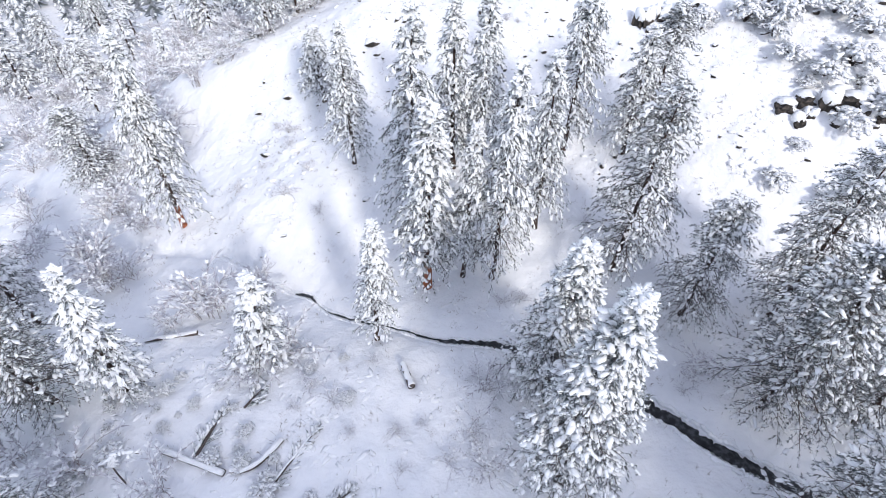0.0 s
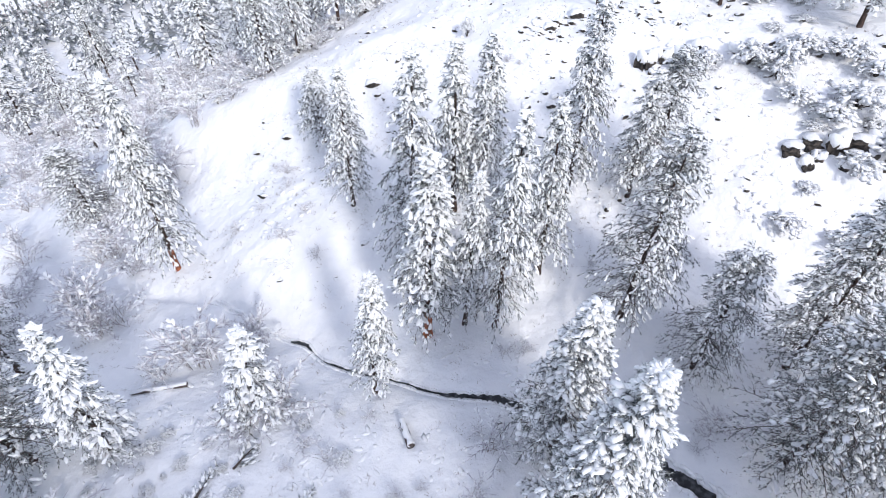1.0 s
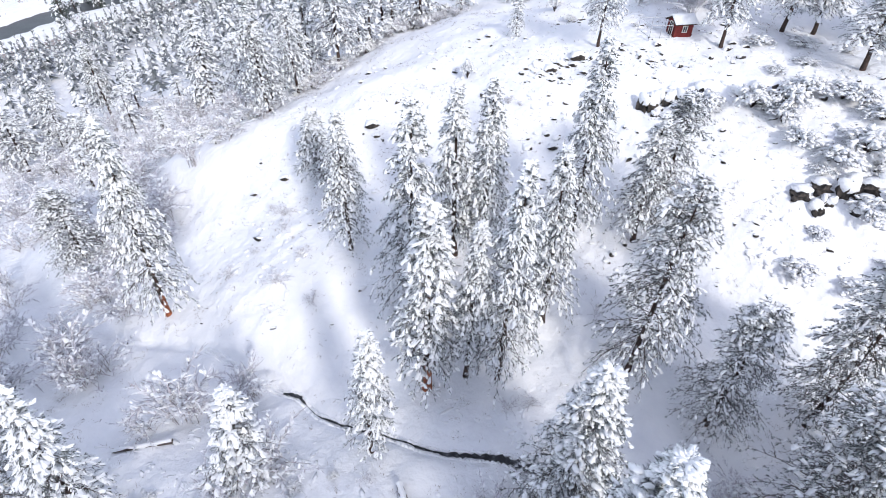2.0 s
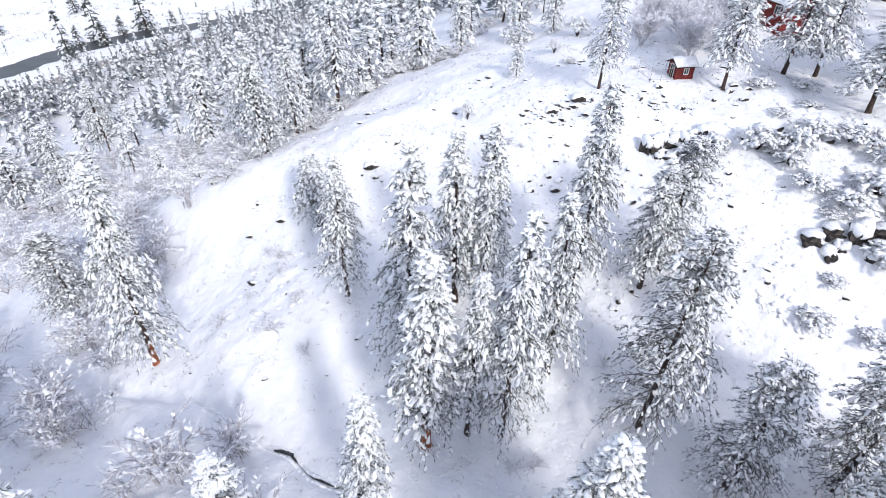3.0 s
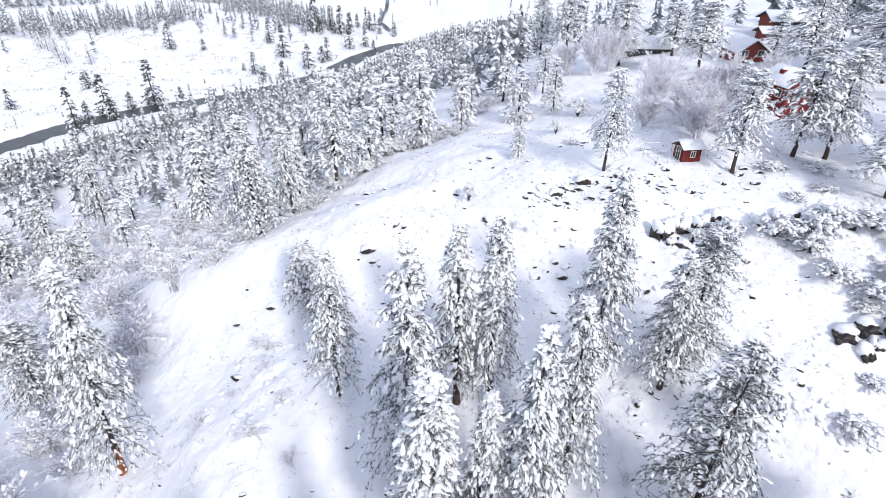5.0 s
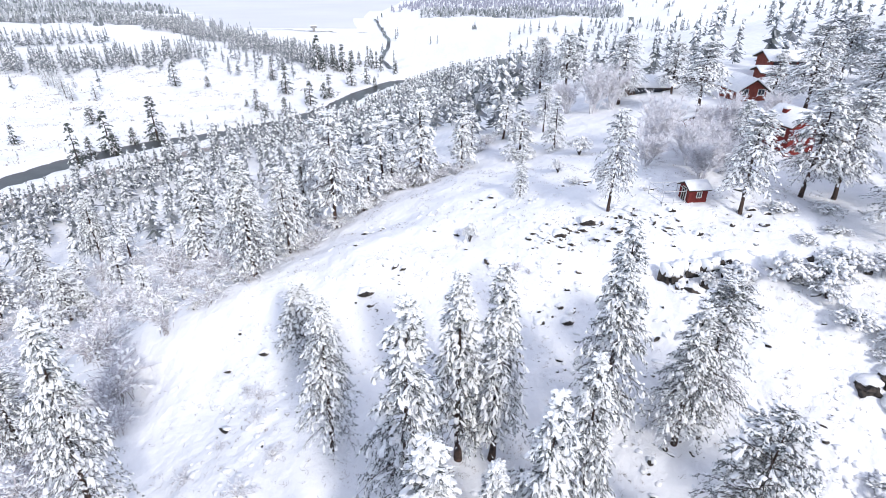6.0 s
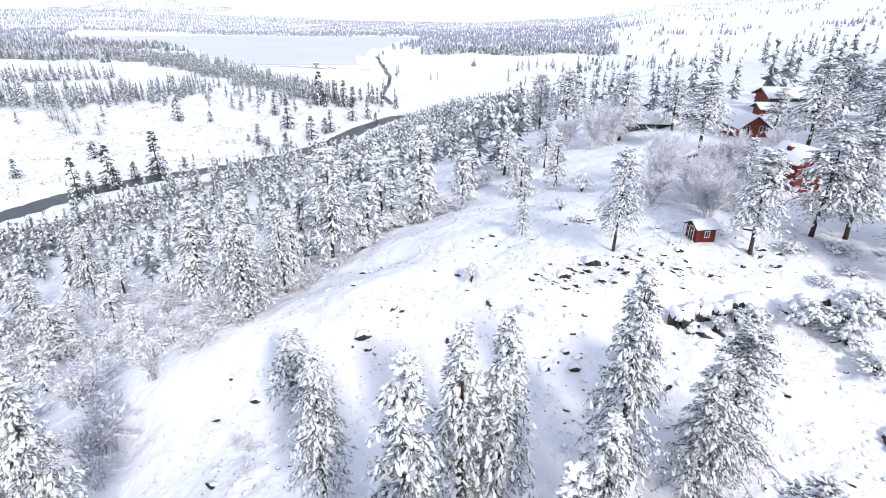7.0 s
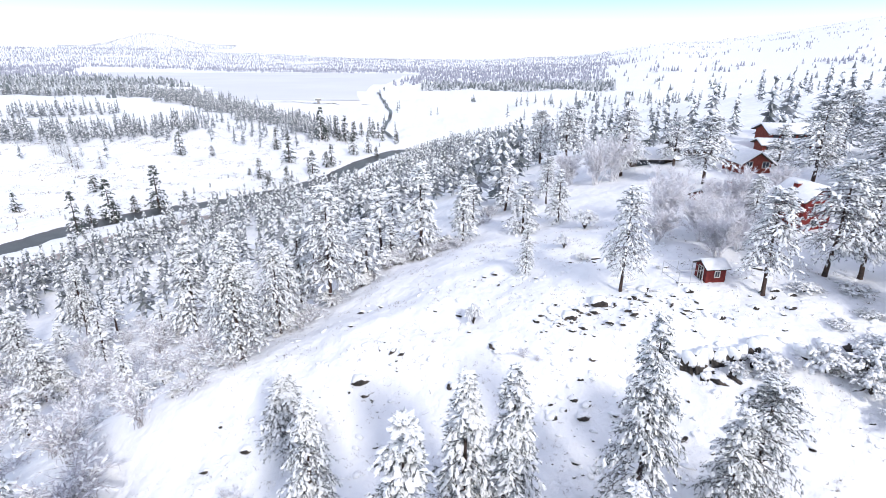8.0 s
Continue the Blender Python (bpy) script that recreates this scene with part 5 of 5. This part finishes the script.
# ---- buildings ----
def house(name, x, y, yaw, length, width, wall_h, rise, wall_mat, label, category, openings=(), snow=0.28, over=0.45, chimney=None, z=None, board=0.35):
    """A gabled house, its ridge along its own x. openings: (side, at, sill, wide, high, kind)."""
    base = floor_at(x, y) - 0.15 if z is None else z
    ob = tagged(new(name), label, category)
    ob.matrix_basis = pose(x, y, base, 0, 0, yaw)
    L, W = length / 2, width / 2
    wall = Soup()
    prism = [(-L, -W, -1), (L, -W, -1), (L, W, -1), (-L, W, -1), (-L, -W, wall_h), (L, -W, wall_h), (L, W, wall_h), (-L, W, wall_h), (-L, 0, wall_h + rise), (L, 0, wall_h + rise)]
    wall.add(prism[:2] + [prism[5], prism[4]], [(0, 1, 2, 3)])
    wall.add([prism[2], prism[3], prism[7], prism[6]], [(0, 1, 2, 3)])
    wall.add([prism[1], prism[2], prism[6], prism[9], prism[5]], [(0, 1, 2, 3, 4)])
    wall.add([prism[3], prism[0], prism[4], prism[8], prism[7]], [(0, 1, 2, 3, 4)])
    part("wall", wall, wall_mat, ob, smooth_shade=False)
    # upright battens on the four walls
    battens = Soup()
    for k in np.arange(-L + board, L, board):
        for sg in (-1, 1):
            box_soup(battens, (k - 0.02, sg * W - 0.02, 0), (k + 0.02, sg * W + 0.02, wall_h))
    for k in np.arange(-W + board, W, board):
        for sg in (-1, 1):
            box_soup(battens, (sg * L - 0.02, k - 0.02, 0), (sg * L + 0.02, k + 0.02, wall_h + rise * (1 - abs(k) / W)))
    part("batten", battens, wall_mat, ob, smooth_shade=False, kind="stuff")
    for sg in (-1, 1):
        slope = math.atan2(rise, W)
        run = math.hypot(rise, W)
        m = pose(0, 0, wall_h + rise) @ pose(0, 0, 0, -sg * math.degrees(slope), 0, 0)
        deck, white = Soup(), Soup()
        lo, hi = (-L - over, 0, 0.0), (L + over, run + over, 0.12)
        if sg < 0:
            lo, hi = (-L - over, -run - over, 0.0), (L + over, 0, 0.12)
        box_soup(deck, lo, hi, m, 0.01)
        roof = part("roof", deck, DARK_WOOD, ob, "dark eaves", smooth_shade=False)
        lo, hi = (lo[0] - 0.04, lo[1] - (0.04 if sg < 0 else 0.1), 0.12), (hi[0] + 0.04, hi[1] + (0.04 if sg > 0 else 0.1), 0.12 + snow)
        box_soup(white, lo, hi, m, min(0.12, snow * 0.4))
        part("roof_snow", white, CLUMP, roof, "smooth thick snow blanket", smooth_shade=True)
    for side, at, sill, wide, high, what in openings:
        turn, half = {"front": (0, W), "right": (90, L), "back": (180, W), "left": (-90, L)}[side]
        m = pose(0, 0, 0, 0, 0, turn) @ pose(at, -half, sill)
        trim, pane = Soup(), Soup()
        for lo, hi in (((-wide / 2 - 0.08, -0.07, -0.08), (wide / 2 + 0.08, 0.02, 0)), ((-wide / 2 - 0.08, -0.07, high), (wide / 2 + 0.08, 0.02, high + 0.08)), ((-wide / 2 - 0.08, -0.07, 0), (-wide / 2, 0.02, high)), ((wide / 2, -0.07, 0), (wide / 2 + 0.08, 0.02, high)), ((-0.025, -0.06, 0), (0.025, 0.0, high))):
            box_soup(trim, lo, hi, m)
        box_soup(pane, (-wide / 2, -0.035, 0), (wide / 2, -0.005, high), m)
        frame_ob = part("door_frame" if what == "door" else "window", trim, PALE if what != "dark" else DARK_WOOD, ob, smooth_shade=False)
        part("door" if what == "door" else "pane", pane, DARK_WOOD if what == "door" else GLASS, frame_ob, smooth_shade=False)
    if chimney:
        cx, cy, cw, ch = chimney
        stack, hood = Soup(), Soup()
        box_soup(stack, (cx - cw, cy - cw, wall_h), (cx + cw, cy + cw, ch), None, 0.02)
        box_soup(hood, (cx - cw - 0.05, cy - cw - 0.05, ch), (cx + cw + 0.05, cy + cw + 0.05, ch + 0.3), None, 0.1)
        part("chimney", stack, wall_mat, ob, smooth_shade=False)
        part("snow", hood, CLUMP, ob)
    return ob


house("garden_shed", 29.6, 73.2, 8, 2.3, 2.1, 1.75, 0.55, RED, "small dark red shed with a snowy roof", "shed", (("front", 0.1, 0.75, 0.5, 0.65, "window"), ("left", 0.0, 0.1, 0.8, 1.6, "door")), 0.2, 0.3)
house("red_cabin", 51.0, 91.5, 100, 5.2, 4.4, 4.0, 1.7, RED, "tall dark red cabin with a steep snowy roof", "house", (("left", 0.0, 2.4, 1.5, 1.0, "window"), ("left", -0.2, 0.2, 1.0, 1.0, "window"), ("back", 1.0, 2.2, 1.0, 1.1, "window")), 0.35, 0.6, (0.5, 1.1, 0.4, 5.7))
house("red_house", 59.8, 123.0, 90, 7.5, 5.4, 1.8, 1.9, RUST, "red-brown gabled house under thick roof snow", "house", (("left", -1.6, 0.9, 1.2, 1.1, "window"), ("left", 1.6, 0.9, 1.2, 1.1, "window")), 0.35, 0.7)
house("long_house", 84.5, 151.0, -6, 11.5, 8.0, 3.2, 1.5, RUST, "long two-storey red-brown house with a snowy roof", "house", tuple(("front", -4.4 + 1.9 * k, 2.0, 1.3, 0.8, "dark") for k in range(5)) + (("right", 0, 2.6, 1.6, 1.2, "window"),), 0.4, 0.9)
house("porch_annex", 81.0, 144.5, -6, 13.0, 4.6, 1.2, 0.8, RUST, "low annex with a broad snow-covered roof", "annex", tuple(("front", -5.0 + 2.5 * k, 0.2, 1.3, 0.8, "dark") for k in range(5)), 0.4, 0.8)
house("low_barn", 46.5, 141.0, -4, 10.5, 8.0, 1.9, 1.5, DARK_WOOD, "low dark barn with a broad snow-covered roof", "barn", (("front", 0.0, 0.1, 6.0, 1.5, "dark"),), 0.45, 0.8)
house("low_barn", 59.5, 147.0, -4, 8.5, 8.0, 1.8, 1.5, DARK_WOOD, "low dark outbuilding with a snow-covered roof", "barn", (), 0.45, 0.8)
house("garage", 46.0, 104.5, 15, 7.0, 6.5, 0.6, 1.4, RED, "low red garage almost hidden under roof snow", "garage", (), 0.4, 0.6, (0.9, -0.6, 0.5, 3.5))


def pen(x, y, yaw):
    """A pipe-framed dog run beside the shed."""
    ob = tagged(new("pipe_fence"), "galvanised pipe pen with wire sides beside the shed", "fence")
    ob.matrix_basis = pose(x, y, floor_at(x, y), 0, 0, yaw)
    posts = ((-2.6, 0), (-1.3, 0), (0, 0), (-3.2, 3.0), (0.2, 3.0), (-1.5, 3.0))
    for px, py in posts:
        s = Soup()
        tubes(s, np.array([[(px, py, -0.5), (px, py, 1.5)]]), np.full((1, 2), 0.035), 6)
        part("post", s, GALV, ob)
    for (ax, ay), (bx, by) in ((posts[0], posts[2]), (posts[0], posts[3]), (posts[3], posts[4]), (posts[2], posts[4])):
        for h in (0.1, 1.48):
            s = Soup()
            tubes(s, np.array([[(ax, ay, h), (bx, by, h)]]), np.full((1, 2), 0.028), 6)
            part("rail", s, GALV, ob)
    return ob


pen(28.2, 72.0, 0)

# ---- the dam ----
tower = tagged(new("intake_tower"), "small pale intake tower on the dam's face", "tower")
tower.matrix_basis = pose(-204, 912, floor_at(-204, 912))
for lo, hi, nm, mt in (((-1.6, -1.6, -4), (1.6, 1.6, 6), "shaft", CONCRETE), ((-4.4, -2.2, 6), (4.4, 2.2, 9), "cabin", CONCRETE), ((-4.7, -2.5, 9), (4.7, 2.5, 9.8), "roof_snow", CLUMP)):
    s = Soup()
    box_soup(s, lo, hi, None, 0.2)
    part(nm, s, mt, tower, smooth_shade=False)
rng = np.random.default_rng(9)
s = Soup()
CHUTE = [(-140, 1190), (-118, 1060), (-96, 930), (-73, 775), (-70, 690), (-68, 616), (-56, 588), (-46, 568)]
ribbon(s, CHUTE, 6, 2.2, 2.2, lambda p: land(p[:, 0], p[:, 1]) + 1.4, rng, 0.1)
tagged(part("spillway", s, CREEK_WATER), "dark winding outlet channel below the dam", "channel", kind="structure")
s = Soup()
ribbon(s, [(-330, 905), (-240, 910), (-120, 922)], 10, 2.0, 2.0, lambda p: land(p[:, 0], p[:, 1]) + 0.9, rng, 0.1)
tagged(part("dam_crest", s, CONCRETE), "grey line of the earth dam's crest", "dam", kind="structure")
